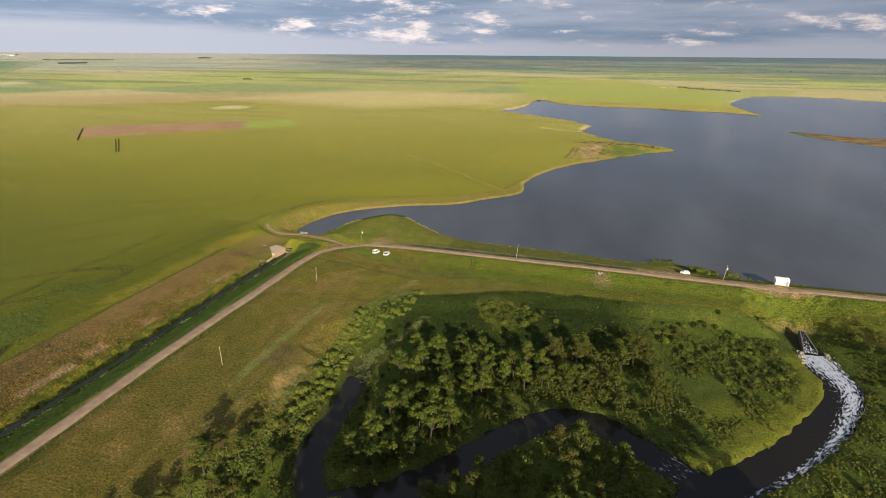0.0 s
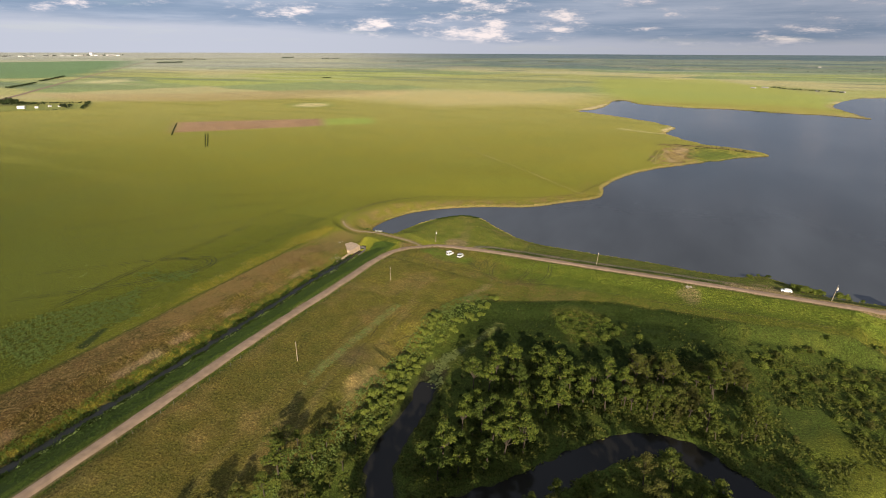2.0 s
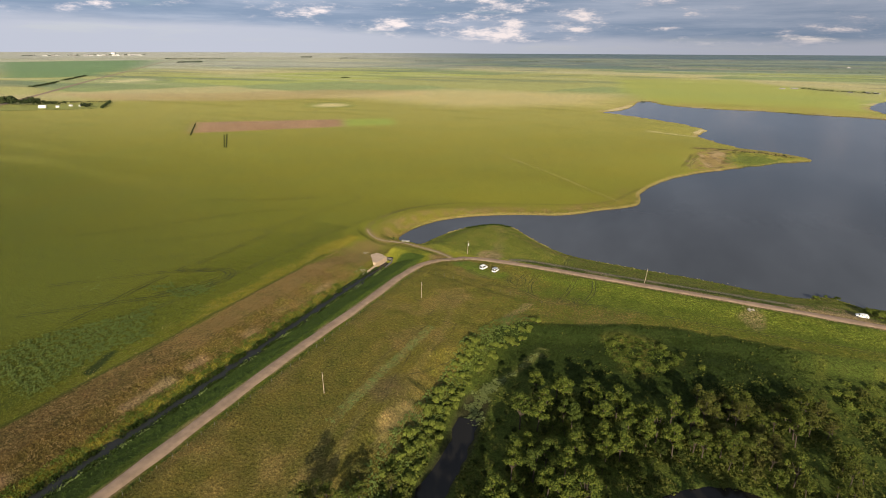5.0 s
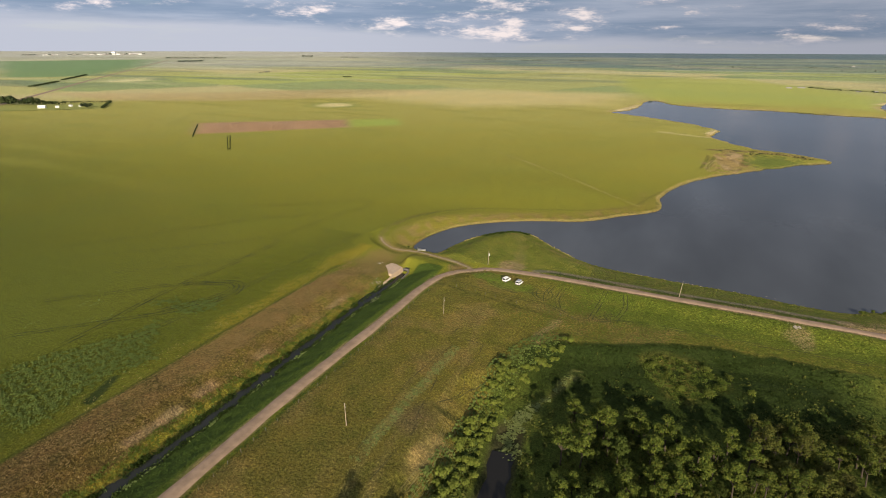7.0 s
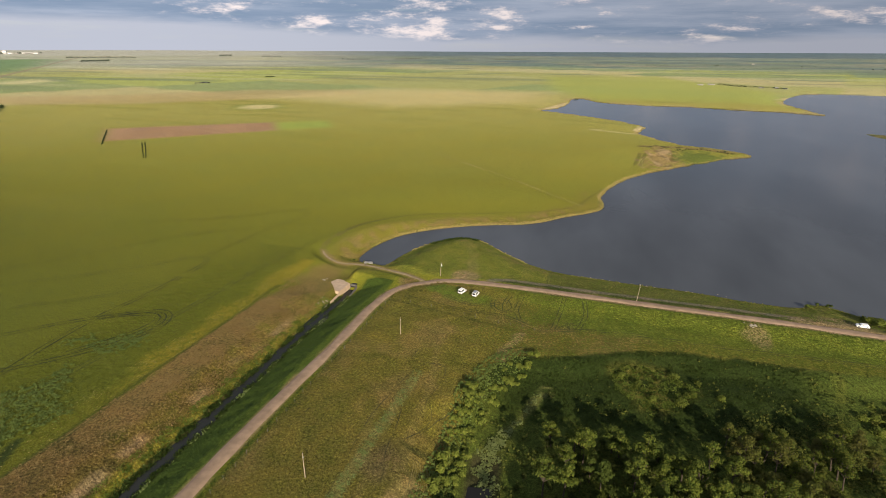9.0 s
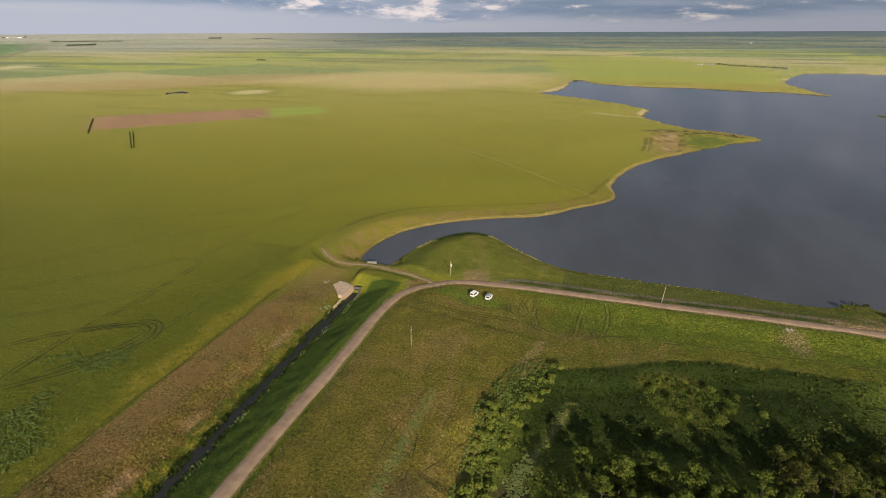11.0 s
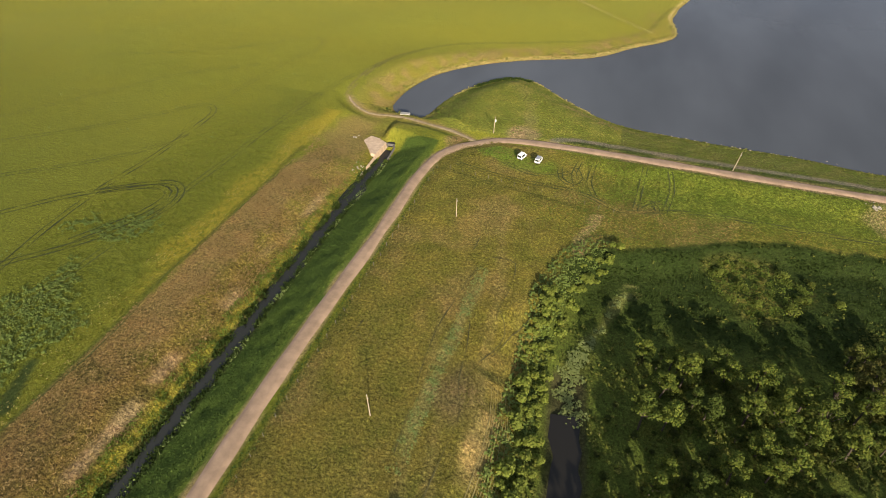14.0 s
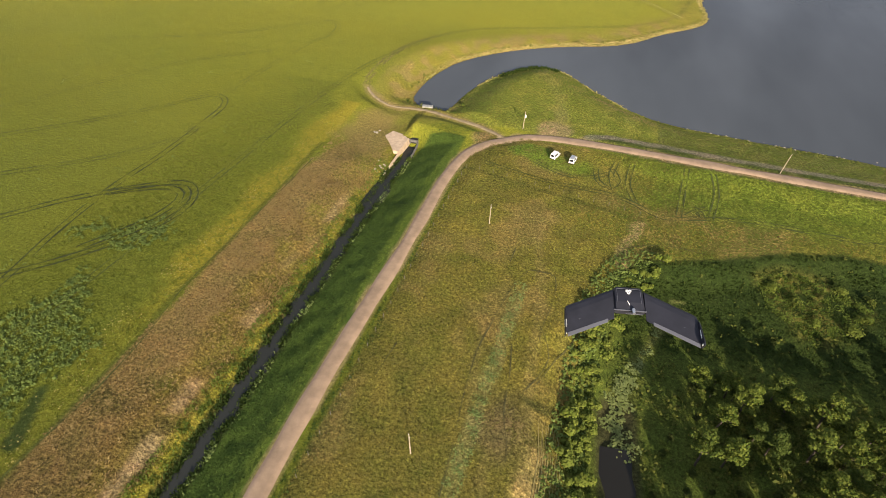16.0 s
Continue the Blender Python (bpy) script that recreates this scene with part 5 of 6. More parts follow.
# ---- wheel marks in the crop and grass ----
def wheel_marks(name, pts, gap, wide, mat, label):
    line = smooth(pts, step=2.5)
    d = np.gradient(line, axis=0)
    d /= np.linalg.norm(d, axis=1)[:, None] + 1e-9
    side = np.stack([d[:, 1], -d[:, 0]], 1)
    verts, faces = [], []
    for off in (-gap / 2, gap / 2):
        base = len(verts)
        for k, s in enumerate((-wide / 2, wide / 2)):
            q = line + side * (off + s * (0.75 + 0.6 * ripple(line[:, 0] + 7 * off, line[:, 1], 9, 51)))[:, None]
            z = height(q[:, 0], q[:, 1]) + 0.2
            verts += list(zip(q[:, 0], q[:, 1], z))
        n = len(line)
        faces += [(base + i, base + i + 1, base + n + i + 1, base + n + i) for i in range(n - 1)]
    return tagged(mesh_object(name, verts, faces, mat), label, "wheel tracks", kind="structure")


RUT = material("rut", (0.038, 0.046, 0.010), 0.95, vary=0.4, scale=0.5)
RUT_FAINT = material("rut_faint", (0.36, 0.31, 0.10), 0.95, vary=0.3, scale=0.4)
TRAIL = material("trail", (0.070, 0.063, 0.02), 0.95, vary=0.4, scale=0.5)
RUT_PALE = material("rut_pale", (0.058, 0.068, 0.015), 0.95, vary=0.4, scale=0.5)
for pts in CROP_TRACKS:
    crisp = pts[-1][1] <= 240 and pts[0][0] >= -290
    wheel_marks("wheel_track", pts, 2.0, 0.42 if crisp else 0.28, RUT if crisp else RUT_PALE, "dark wheel tracks pressed into the crop")
for pts in ([(-214, 547), (-165, 500), (-116, 453), (-62, 402)], [(-18, 545), (-19, 570), (-14, 596)]):
    wheel_marks("wheel_track", pts, 2.0, 0.6, RUT_FAINT, "faint wheel tracks through the crop")
for pts in SLOPE_RUTS:
    wheel_marks("wheel_track", pts, 1.5, 0.34, RUT_PALE, "wheel tracks in the long grass")
for pts in MEADOW_TRAILS:
    wheel_marks("wheel_track", pts, 0.12, 0.12, TRAIL, "faint worn trail through the meadow grass")
SWATH = material("swath", (0.20, 0.165, 0.06), 0.95, vary=0.35, scale=0.9)
for i in range(5):
    wheel_marks("swath", [(-87.3 + 1.25 * i, 118), (-86.6 + 1.1 * i, 130), (-87.0 + 1.0 * i, 140), (-88.5 + 0.9 * i, 147)], 0.55, 0.16, SWATH, "row of pale cut grass beside the creek bushes")


wheel_marks("field_furrow", [(-179.0, 92), (-177.2, 112), (-176.2, 123), (-176.6, 138), (-178.2, 150), (-177.9, 170), (-177, 192), (-176.3, 218)], 0.12, 0.13, RUT_PALE, "dark ploughed furrow between the crop and the reeds")
xs, ys = scatter(np.random.RandomState(88), 2400, -187, -178.5, 100, 246, lambda x, y: np.clip(0.3 + 0.5 * ripple(x, y, 14, 78), 0.05, 1))
herbs("yellow_flowers", xs, ys, 0.2, GOLD_REED, "pale yellow flower heads along the edge of the crop", 3, 37, "flowers", 0.9)


# ---- power poles ----
def power_pole(x, y, tall, lean, turn, lamp):
    p = thing("power_pole", pose(x, y, place(x, y).z, 0, lean, turn), "weathered pale wooden power pole standing in the grass", "power pole", "poles along the road")
    bm = bmesh.new()
    rod(bm, (0, 0, -0.5), (0, 0, tall), 0.14, 0.09, 10)
    part("pole", bm, WOOD, p)
    bm = bmesh.new()
    rod(bm, (0, 0, tall), (0, 0, tall + 0.32), 0.05, 0.03)
    part("insulator", bm, TEAR, p, "white porcelain insulator")
    bm = bmesh.new()
    box(bm, 0.15, 0, tall - 0.9, 0.12, 0.12, 0.35)
    part("bracket", bm, STEEL, p, "", 0.02)
    if lamp:
        bm = bmesh.new()
        rod(bm, (0.35, 0, tall - 2.0), (0.35, 0, tall - 1.1), 0.24, 0.24, 12)
        rod(bm, (0.35, 0, tall - 1.1), (0.35, 0, tall - 1.0), 0.24, 0.1, 12)
        part("transformer", bm, TEAR, p, "pale grey can transformer")


for x, y, tall, lean, turn, lamp in ((-116, 257.4, 6.6, 2, 0, True), (-31.5, 256.8, 6.8, 5, 0, False), (-113.7, 201.3, 6.7, 1, 0, False), (-110.3, 130, 6.9, -1, 0, False), (63.8, 254.6, 6.9, 7, 0, True)):
    power_pole(x, y, tall, lean, turn, lamp)


# ---- vehicles ----
def car(m, paint, roof_paint, long, tall, label, van=0.0):
    """A car facing +x: lower body, glazed cabin, bumpers, lamps, mirrors and four wheels."""
    c = thing("car", m, label, "car", "parked vehicles")
    h = long / 2
    w2 = 0.92
    bm = bmesh.new()
    rings = []
    for f, zt, inset in ((-1, 0.78, 0.10), (-0.97, 0.95, 0.03), (-0.5, 1.0, 0), (0.3, 1.0, 0), (0.82, 0.92, 0.03), (0.97, 0.78, 0.10), (1, 0.6, 0.14)):
        w1 = w2 - inset
        rings.append([(f * h, -w1, 0.34), (f * h, -w1 - 0.0, 0.65), (f * h, -w1 + 0.05, zt), (f * h, w1 - 0.05, zt), (f * h, w1, 0.65), (f * h, w1, 0.34)])
    loft(bm, rings)
    part("body", bm, paint, c)
    back = -0.97 if van else -0.86
    front = 0.45
    b0, b1, f0, f1 = back * h, back * h + (0.06 if van else 0.2), front * h + 0.35, front * h - 0.45
    bm = bmesh.new()
    loft(bm, [[(b0, -0.86, 0.97), (b0, 0.86, 0.97), (f0, 0.86, 0.97), (f0, -0.86, 0.97)],
              [(b1, -0.76, tall - 0.05), (b1, 0.76, tall - 0.05), (f1, 0.76, tall - 0.05), (f1, -0.76, tall - 0.05)]])
    cabin = part("cabin", bm, paint, c, "", 0.06)
    z0, z1 = 1.06, tall - 0.25
    e0, e1 = (z0 - 0.97) / (tall - 1.02), (z1 - 0.97) / (tall - 1.02)

    def pane(a, b, side, name):
        """A pane between two stations along the car, on one side."""
        bm = bmesh.new()
        y0, y1 = side * (0.875 - 0.1 * e0), side * (0.875 - 0.1 * e1)
        loft(bm, [[(a, y0, z0), (b, y0, z0), (b, y1, z1), (a, y1, z1)], [(a, y0 - side * 0.03, z0), (b, y0 - side * 0.03, z0), (b, y1 - side * 0.03, z1), (a, y1 - side * 0.03, z1)]])
        part(name, bm, GLASS, cabin, "dark tinted window")

    span = f1 - b1 - 0.2
    for k in range(3):
        for sd in (-1, 1):
            pane(b1 + 0.15 + span * k / 3, b1 + 0.05 + span * (k + 1) / 3, sd, "side_window")
    for x0, x1, nm in ((b0 - 0.015, b1 - 0.015, "rear_window"), (f0 + 0.015, f1 + 0.015, "windscreen")):
        bm = bmesh.new()
        xa, xb = x0 + (x1 - x0) * e0, x0 + (x1 - x0) * e1
        d = 0.03 if nm == "rear_window" else -0.03
        loft(bm, [[(xa, -0.66, z0), (xa, 0.66, z0), (xb, 0.62, z1), (xb, -0.62, z1)], [(xa + d, -0.66, z0), (xa + d, 0.66, z0), (xb + d, 0.62, z1), (xb + d, -0.62, z1)]])
        part(nm, bm, GLASS, cabin, "dark tinted window")
    bm = bmesh.new()
    box(bm, (b1 + f1) / 2, 0, tall - 0.03, f1 - b1, 1.5, 0.07)
    part("roof", bm, roof_paint, c, "", 0.03)
    for f, s in ((0.62, -1), (0.62, 1), (-0.60, -1), (-0.60, 1)):
        bm = bmesh.new()
        rod(bm, (f * h, s * 0.74, 0.35), (f * h, s * 0.95, 0.35), 0.35, 0.35, 16)
        wh = part("wheel", bm, RUBBER, c)
        bm = bmesh.new()
        rod(bm, (f * h, s * 0.94, 0.35), (f * h, s * 0.965, 0.35), 0.21, 0.19, 12)
        part("rim", bm, STEEL, wh, "alloy rim")
    for f in (-1, 1):
        bm = bmesh.new()
        box(bm, f * (h + 0.02), 0, 0.45, 0.14, 1.7, 0.2)
        part("bumper", bm, RUBBER, c, "", 0.03)
        for s in (-1, 1):
            bm = bmesh.new()
            box(bm, f * (h - 0.02), s * 0.66, 0.74, 0.1, 0.26, 0.14)
            part("lamp", bm, STEEL if f > 0 else TAIL, c, "clear headlight" if f > 0 else "red tail light", 0.02)
    for s in (-1, 1):
        bm = bmesh.new()
        box(bm, front * h + 0.1, s * 0.98, 1.03, 0.12, 0.2, 0.14)
        part("mirror", bm, RUBBER, c, "", 0.02)
    return c


TAIL = material("tail_lamp", (0.35, 0.02, 0.02), 0.3)
car(pose(-102, 243.2, place(-102, 243.2).z - 0.02, 0, 0, 72), WHITE, WHITE, 4.3, 2.05, "white utility vehicle parked on the grass by the road", 1)
car(pose(-96, 242.8, place(-96, 242.8).z - 0.02, 0, 0, 80), WHITE, SILVER, 4.3, 2.05, "white utility vehicle with a grey roof on the grass", 1)
car(pose(48, 257.8, place(48, 257.8).z - 0.02, 0, 0, 176), WHITE, WHITE, 4.2, 1.45, "white car parked on bare ground at the lake shore")


# ---- white shed on the dam ----
def shed(x, y):
    s = thing("shed", pose(x, y, place(x, y).z, 0, 0, -3), "plain white metal pump shed beside the dam road", "shed")
    bm = bmesh.new()
    box(bm, 0, 0, 0.1, 5.8, 4.2, 0.5)
    part("base_slab", bm, CONCRETE, s, "", 0.03)
    bm = bmesh.new()
    box(bm, 0, 0, 1.55, 5.4, 3.8, 2.5)
    wall = part("wall", bm, WHITE, s, "white sheet metal wall", 0.02)
    bm = bmesh.new()
    loft(bm, [[(f, -2.1, 2.78), (f, 2.1, 2.78), (f, 2.1, 2.88), (f, 0, 3.3), (f, -2.1, 2.88)] for f in (-2.9, 2.9)])
    part("roof", bm, WHITE, s, "white low pitched metal roof")
    for i in range(12):
        bm = bmesh.new()
        box(bm, -2.6 + i * 0.47, -1.915, 1.55, 0.05, 0.03, 2.4)
        part("rib", bm, WHITE, wall)
    bm = bmesh.new()
    box(bm, 1.9, -1.93, 1.35, 0.95, 0.05, 2.0)
    door = part("door", bm, SILVER, s, "grey metal door", 0.01)
    bm = bmesh.new()
    rod(bm, (1.55, -1.95, 1.35), (1.55, -2.04, 1.35), 0.04)
    part("handle", bm, STEEL, door)
    bm = bmesh.new()
    box(bm, 3.05, 0.8, 1.0, 0.7, 1.1, 1.5)
    part("control_box", bm, SILVER, s, "grey control cabinet", 0.03)


shed(88, 256.6)


# ---- outlet of the dam: chute walls and stones ----
def outlet():
    z = CREEK_Z
    o = thing("spillway_chute", pose(0, 0, 0), "dark wet concrete chute that opens into the creek", "spillway")
    for a, b in (((88.5, 226.5), (86.3, 213.4)), ((90.0, 226.5), (91.0, 213.8))):
        bm = bmesh.new()
        a, b = np.array(a), np.array(b)
        d = (b - a) / np.linalg.norm(b - a)
        s = np.array([d[1], -d[0]]) * 0.2
        loft(bm, [[(*(a - s), z - 1), (*(a + s), z - 1), (*(a + s), z + 2.5), (*(a - s), z + 2.5)], [(*(b - s), z - 1), (*(b + s), z - 1), (*(b + s), z + 0.7), (*(b - s), z + 0.7)]])
        part("wing_wall", bm, DARK_CONCRETE, o, "", 0.05)
    bm = bmesh.new()
    box(bm, 89.25, 226.9, z + 0.9, 2.1, 0.6, 3.4)
    part("headwall", bm, DARK_CONCRETE, o, "", 0.05)
    verts, faces, foam = [], [], []
    for k in range(21):
        t = k / 20
        for j in range(7):
            u = j / 6
            verts.append((88.55 - 2.1 * t + u * (1.35 + 3.3 * t), 226.6 - 13.6 * t, z + 2.4 * (1 - t) ** 1.3 + 0.03 + 0.06 * noise.noise(Vector((u * 6, t * 14, 0)))))
            foam.append(0.45 + 0.35 * t * t)
    faces = [(k * 7 + j, k * 7 + j + 1, k * 7 + j + 8, k * 7 + j + 7) for k in range(20) for j in range(6)]
    ob = mesh_object("chute_water", verts, faces, STREAM, parent=o)
    ob.data.attributes.new("foam", "FLOAT", "POINT").data.foreach_set("value", np.array(foam, np.float32))
    run = [(15.6 * (k // 7) / 20, (k % 7) * 0.9, 0) for k in range(147)]
    ob.data.attributes.new("run", "FLOAT_VECTOR", "POINT").data.foreach_set("vector", np.array(run, np.float32).ravel())
    ob["label"] = "white water rushing down the chute"


outlet()
ROCK = material("rock", (0.30, 0.26, 0.20), 0.95, vary=0.3, scale=1.2, bump=0.05)


def make_rock(seed):
    rng = random.Random(seed)
    bm = bmesh.new()
    bmesh.ops.create_icosphere(bm, subdivisions=2, radius=0.6)
    for v in bm.verts:
        v.co *= 1 + 0.28 * noise.noise(v.co * 1.6 + Vector((seed, 0, 0))) + rng.uniform(-0.05, 0.05)
        v.co.z *= 0.6
    me = bpy.data.meshes.new("rock")
    bm.to_mesh(me)
    bm.free()
    me.materials.append(ROCK)
    return me


rocks = [make_rock(i) for i in range(5)]


def lay_rocks(places, seed, label, group, lo=0.6, hi=1.5):
    r = random.Random(seed)
    zs = height(np.array([p[0] for p in places]), np.array([p[1] for p in places]))
    for (x, y), z in zip(places, zs):
        ob = new("rock", rocks[r.randrange(5)])
        s = r.uniform(lo, hi)
        ob.matrix_basis = pose(x, y, max(z, CREEK_Z if y < 240 else LAKE_Z - 0.3) + 0.1 * s, r.uniform(-15, 15), 0, r.uniform(0, 360)) @ Matrix.Diagonal((s, s, s, 1))
        tagged(ob, label, "rock", group)


r = random.Random(4)
lay_rocks([(84.4 + r.gauss(0, 0.8) - 0.04 * i, 213.5 - i * 0.75 + r.gauss(0, 0.4)) for i in range(14)] + [(94.2 + r.gauss(0, 0.8), 213.5 - i * 0.7) for i in range(8)], 5, "pale rounded stone beside the foaming creek", "stones by the chute")
lay_rocks([(x + r.uniform(-1, 1), 279.3 + r.gauss(0, 0.5) + (283 - 279.3) * max(0, min(1, (-24 - x) / 38))) for x in np.arange(-60, 20, 3.1)], 6, "pale riprap stone at the water's edge of the dam", "riprap stones of the dam", 0.4, 0.9)
lay_rocks([(9 + r.gauss(0, 1.3), 247 + r.gauss(0, 0.8)) for i in range(16)], 7, "pale stone on a bare spoil heap below the road", "stones of the spoil heap", 0.4, 0.9)


# ---- culvert below the track ----
def culvert():
    o = thing("culvert_outlet", pose(0, 0, 0), "tan concrete culvert slab with a wing wall at the ditch", "culvert")
    bm = bmesh.new()
    loft(bm, [[(-162.4, 240.2, z), (-159.0, 236.2, z), (-155.9, 232.0, z), (-153.9, 231.8, z), (-153.8, 241.0, z), (-156.5, 243.2, z), (-161.0, 244.3, z)] for z in (-2.2, -0.9)])
    part("slab", bm, CONCRETE, o, "bare tan concrete slab", 0.05)
    for a, b, z0, z1, label in (((-153.6, 241.0), (-154.4, 224.5), -0.6, -2.4, "pale wing wall"), ((-150.2, 241.0), (-149.9, 233.0), -2.2, -3.0, "")):
        bm = bmesh.new()
        loft(bm, [[(a[0] - 0.2, a[1], -5), (a[0] + 0.2, a[1], -5), (a[0] + 0.2, a[1], z0), (a[0] - 0.2, a[1], z0)], [(b[0] - 0.2, b[1], -5), (b[0] + 0.2, b[1], -5), (b[0] + 0.2, b[1], z1), (b[0] - 0.2, b[1], z1)]])
        part("wing_wall", bm, CONCRETE if label else DARK_CONCRETE, o, label, 0.03)
    bm = bmesh.new()
    box(bm, -151.9, 241.2, -1.6, 3.4, 0.5, 0.8)
    box(bm, -153.4, 241.2, -3.2, 0.6, 0.5, 3.6)
    box(bm, -150.4, 241.2, -3.2, 0.6, 0.5, 3.6)
    part("headwall", bm, DARK_CONCRETE, o, "dark concrete headwall")
    # solid black block fills the opening, standing in for the darkness inside
    bm = bmesh.new()
    box(bm, -151.9, 242.5, -2.9, 2.6, 2.2, 3.0)
    part("pipe_mouth", bm, RUBBER, o, "black block in place of the dark culvert mouth")


culvert()
r = random.Random(14)
lay_rocks([(-155.5 + r.gauss(0, 1.6), 224 + r.uniform(-5, 3)) for i in range(22)] + [(-166 + r.gauss(0, 0.9), 241.5 + r.gauss(0, 0.8)) for i in range(9)], 15, "tan broken stone beside the culvert", "stones by the culvert", 0.3, 0.7)


def inlet(x, y):
    o = thing("inlet_grate", pose(x, y, place(x, y).z, 0, 0, 8), "grey concrete inlet box with a steel grate", "inlet box")
    bm = bmesh.new()
    box(bm, 0, 0, 0.1, 3.9, 1.8, 0.9)
    part("box", bm, STONE, o, "", 0.05)
    for i in range(9):
        bm = bmesh.new()
        box(bm, -1.7 + i * 0.42, 0, 0.6, 0.08, 1.7, 0.1)
        part("bar", bm, STEEL, o)
    for sx in (-2, 2):
        bm = bmesh.new()
        rod(bm, (sx * 0.9, -0.8, 0.4), (sx * 0.9, -0.8, 1.4), 0.05)
        part("post", bm, STEEL, o)


inlet(-154.5, 263.6)


# ---- fence along the meadow ----
OLD_WOOD = material("old_wood", (0.16, 0.14, 0.11), 0.9, vary=0.3, scale=2)


def fence_post(x, y):
    p = thing("fence_post", pose(x, y, place(x, y).z), "grey wooden fence post in the grass", "fence post", "posts of the meadow fence")
    bm = bmesh.new()
    rod(bm, (0, 0, -0.4), (0, 0, 1.3), 0.06, 0.05, 7)
    part("post", bm, OLD_WOOD, p)
    bm = bmesh.new()
    rod(bm, (0, 0, 1.3), (0, 0, 1.36), 0.07, 0.02, 7)
    part("cap", bm, OLD_WOOD, p)
    return p


first = fence_post(-128.2, 227)
for i in range(1, 14):
    x, y = -128.2 + i * 4.6, 227 - i * 0.42
    copy_thing(first, pose(x, y, place(x, y).z, 2, 1, i * 37))
for i in range(1, 34):
    x, y = -128.4, 227 - i * 4.5
    copy_thing(first, pose(x, y, place(x, y).z, 1, 2, i * 53))


# ---- flying wing aircraft ----
DULL = material("dull_grey", (0.10, 0.10, 0.115), 0.6, vary=0.2)
def flying_wing(m):
    f = thing("flying_wing", m, "black foam flying wing aircraft gliding in the air", "drone")

    def section(x, front, chord, z, thick):
        prof = [(0, 0), (0.03, 0.32), (0.12, 0.55), (0.3, 0.66), (0.62, 0.42), (1.0, 0.05), (1.0, -0.03), (0.6, -0.22), (0.25, -0.35), (0.06, -0.25)]
        return [(x, front - u * chord, z + v * thick) for u, v in prof]

    def top(a, t):
        """A place on the upper side: a across the half span, t along the chord."""
        k = (a - 0.17) / 0.53
        return 0.055 - 0.295 * k - t * (0.405 - 0.015 * k), 0.026 * (1 - t) * (1 - 0.45 * k) + 0.012 * k + 0.004

    for s in (-1, 1):
        bm = bmesh.new()
        loft(bm, [section(s * 0.17, 0.055, 0.405, 0.0, 0.055), section(s * 0.42, -0.085, 0.398, 0.006, 0.042), section(s * 0.67, -0.223, 0.390, 0.011, 0.030), section(s * 0.70, -0.250, 0.345, 0.012, 0.022)])
        wing = part("wing", bm, BLACK, f)
        bm = bmesh.new()
        loft(bm, [[(s * 0.24, -0.362, 0.010), (s * 0.24, -0.405, 0.006), (s * 0.24, -0.405, 0.001), (s * 0.24, -0.362, 0.003)], [(s * 0.68, -0.600, 0.020), (s * 0.68, -0.650, 0.016), (s * 0.68, -0.650, 0.011), (s * 0.68, -0.600, 0.013)]])
        part("elevon", bm, DULL, wing, "thin pale edged control flap")
        bm = bmesh.new()
        (y0, z0), (y1, z1) = top(0.30, 0.62), top(0.56, 0.62)
        loft(bm, [[(s * 0.30, y0, z0), (s * 0.30, y0 - 0.008, z0), (s * 0.30, y0 - 0.008, z0 + 0.004), (s * 0.30, y0, z0 + 0.004)], [(s * 0.56, y1, z1), (s * 0.56, y1 - 0.008, z1), (s * 0.56, y1 - 0.008, z1 + 0.004), (s * 0.56, y1, z1 + 0.004)]])
        part("spar_strip", bm, DULL, wing, "thin dull grey spar strip")
        bm = bmesh.new()
        loft(bm, [[(q, -0.24, -0.02), (q, -0.63, -0.02), (q, -0.655, 0.085), (q, -0.60, 0.095), (q, -0.36, 0.06)] for q in (s * 0.70, s * 0.709)])
        fin = part("winglet", bm, BLACK, f, "upright black wing tip fin")
        for q, label in ((0.694, "white stripe"), (0.711, "white stripe")):
            bm = bmesh.new()
            box(bm, s * q, -0.50, 0.055, 0.004, 0.10, 0.016)
            part("stripe", bm, WHITE, fin, label)
        bm = bmesh.new()
        box(bm, s * 0.70, -0.625, 0.045, 0.016, 0.016, 0.022)
        part("tip_lamp", bm, WHITE, fin, "small white tip lamp")
    bm = bmesh.new()
    loft(bm, [[(k * wide, b, z) for k, z in ((-1, 0.0), (-0.84, t), (0.84, t), (1, 0.0), (0.8, -0.035), (-0.8, -0.035))] for b, t, wide in ((0.10, 0.008, 0.13), (0.075, 0.03, 0.16), (0.02, 0.044, 0.175), (-0.14, 0.046, 0.175), (-0.25, 0.022, 0.175))])
    body = part("body", bm, BLACK, f)
    bm = bmesh.new()
    box(bm, 0, -0.245, 0.028, 0.35, 0.012, 0.006)
    part("rear_edge", bm, DULL, body, "dull grey worn rear edge")
    for x0, y0, sx, sy in ((0, 0.045, 0.26, 0.004), (-0.128, -0.05, 0.004, 0.19), (0.128, -0.05, 0.004, 0.19)):
        bm = bmesh.new()
        box(bm, x0, y0, 0.0465, sx, sy, 0.004)
        part("hatch_seam", bm, DULL, body, "thin grey hatch seam")
    for a in (30, 150, 270):
        bm = bmesh.new()
        cx, cy = 0.018 * math.cos(radians(a)), 0.005 + 0.018 * math.sin(radians(a))
        rings = [[(cx + q * math.cos(w8), cy + q * math.sin(w8), z) for q, z in ((0.017, 0.0465), (0.017, 0.0515), (0.009, 0.0515), (0.009, 0.0465))] for w8 in np.linspace(0, 6.283, 17)[:-1]]
        vs = [[bm.verts.new(v) for v in ring] for ring in rings]
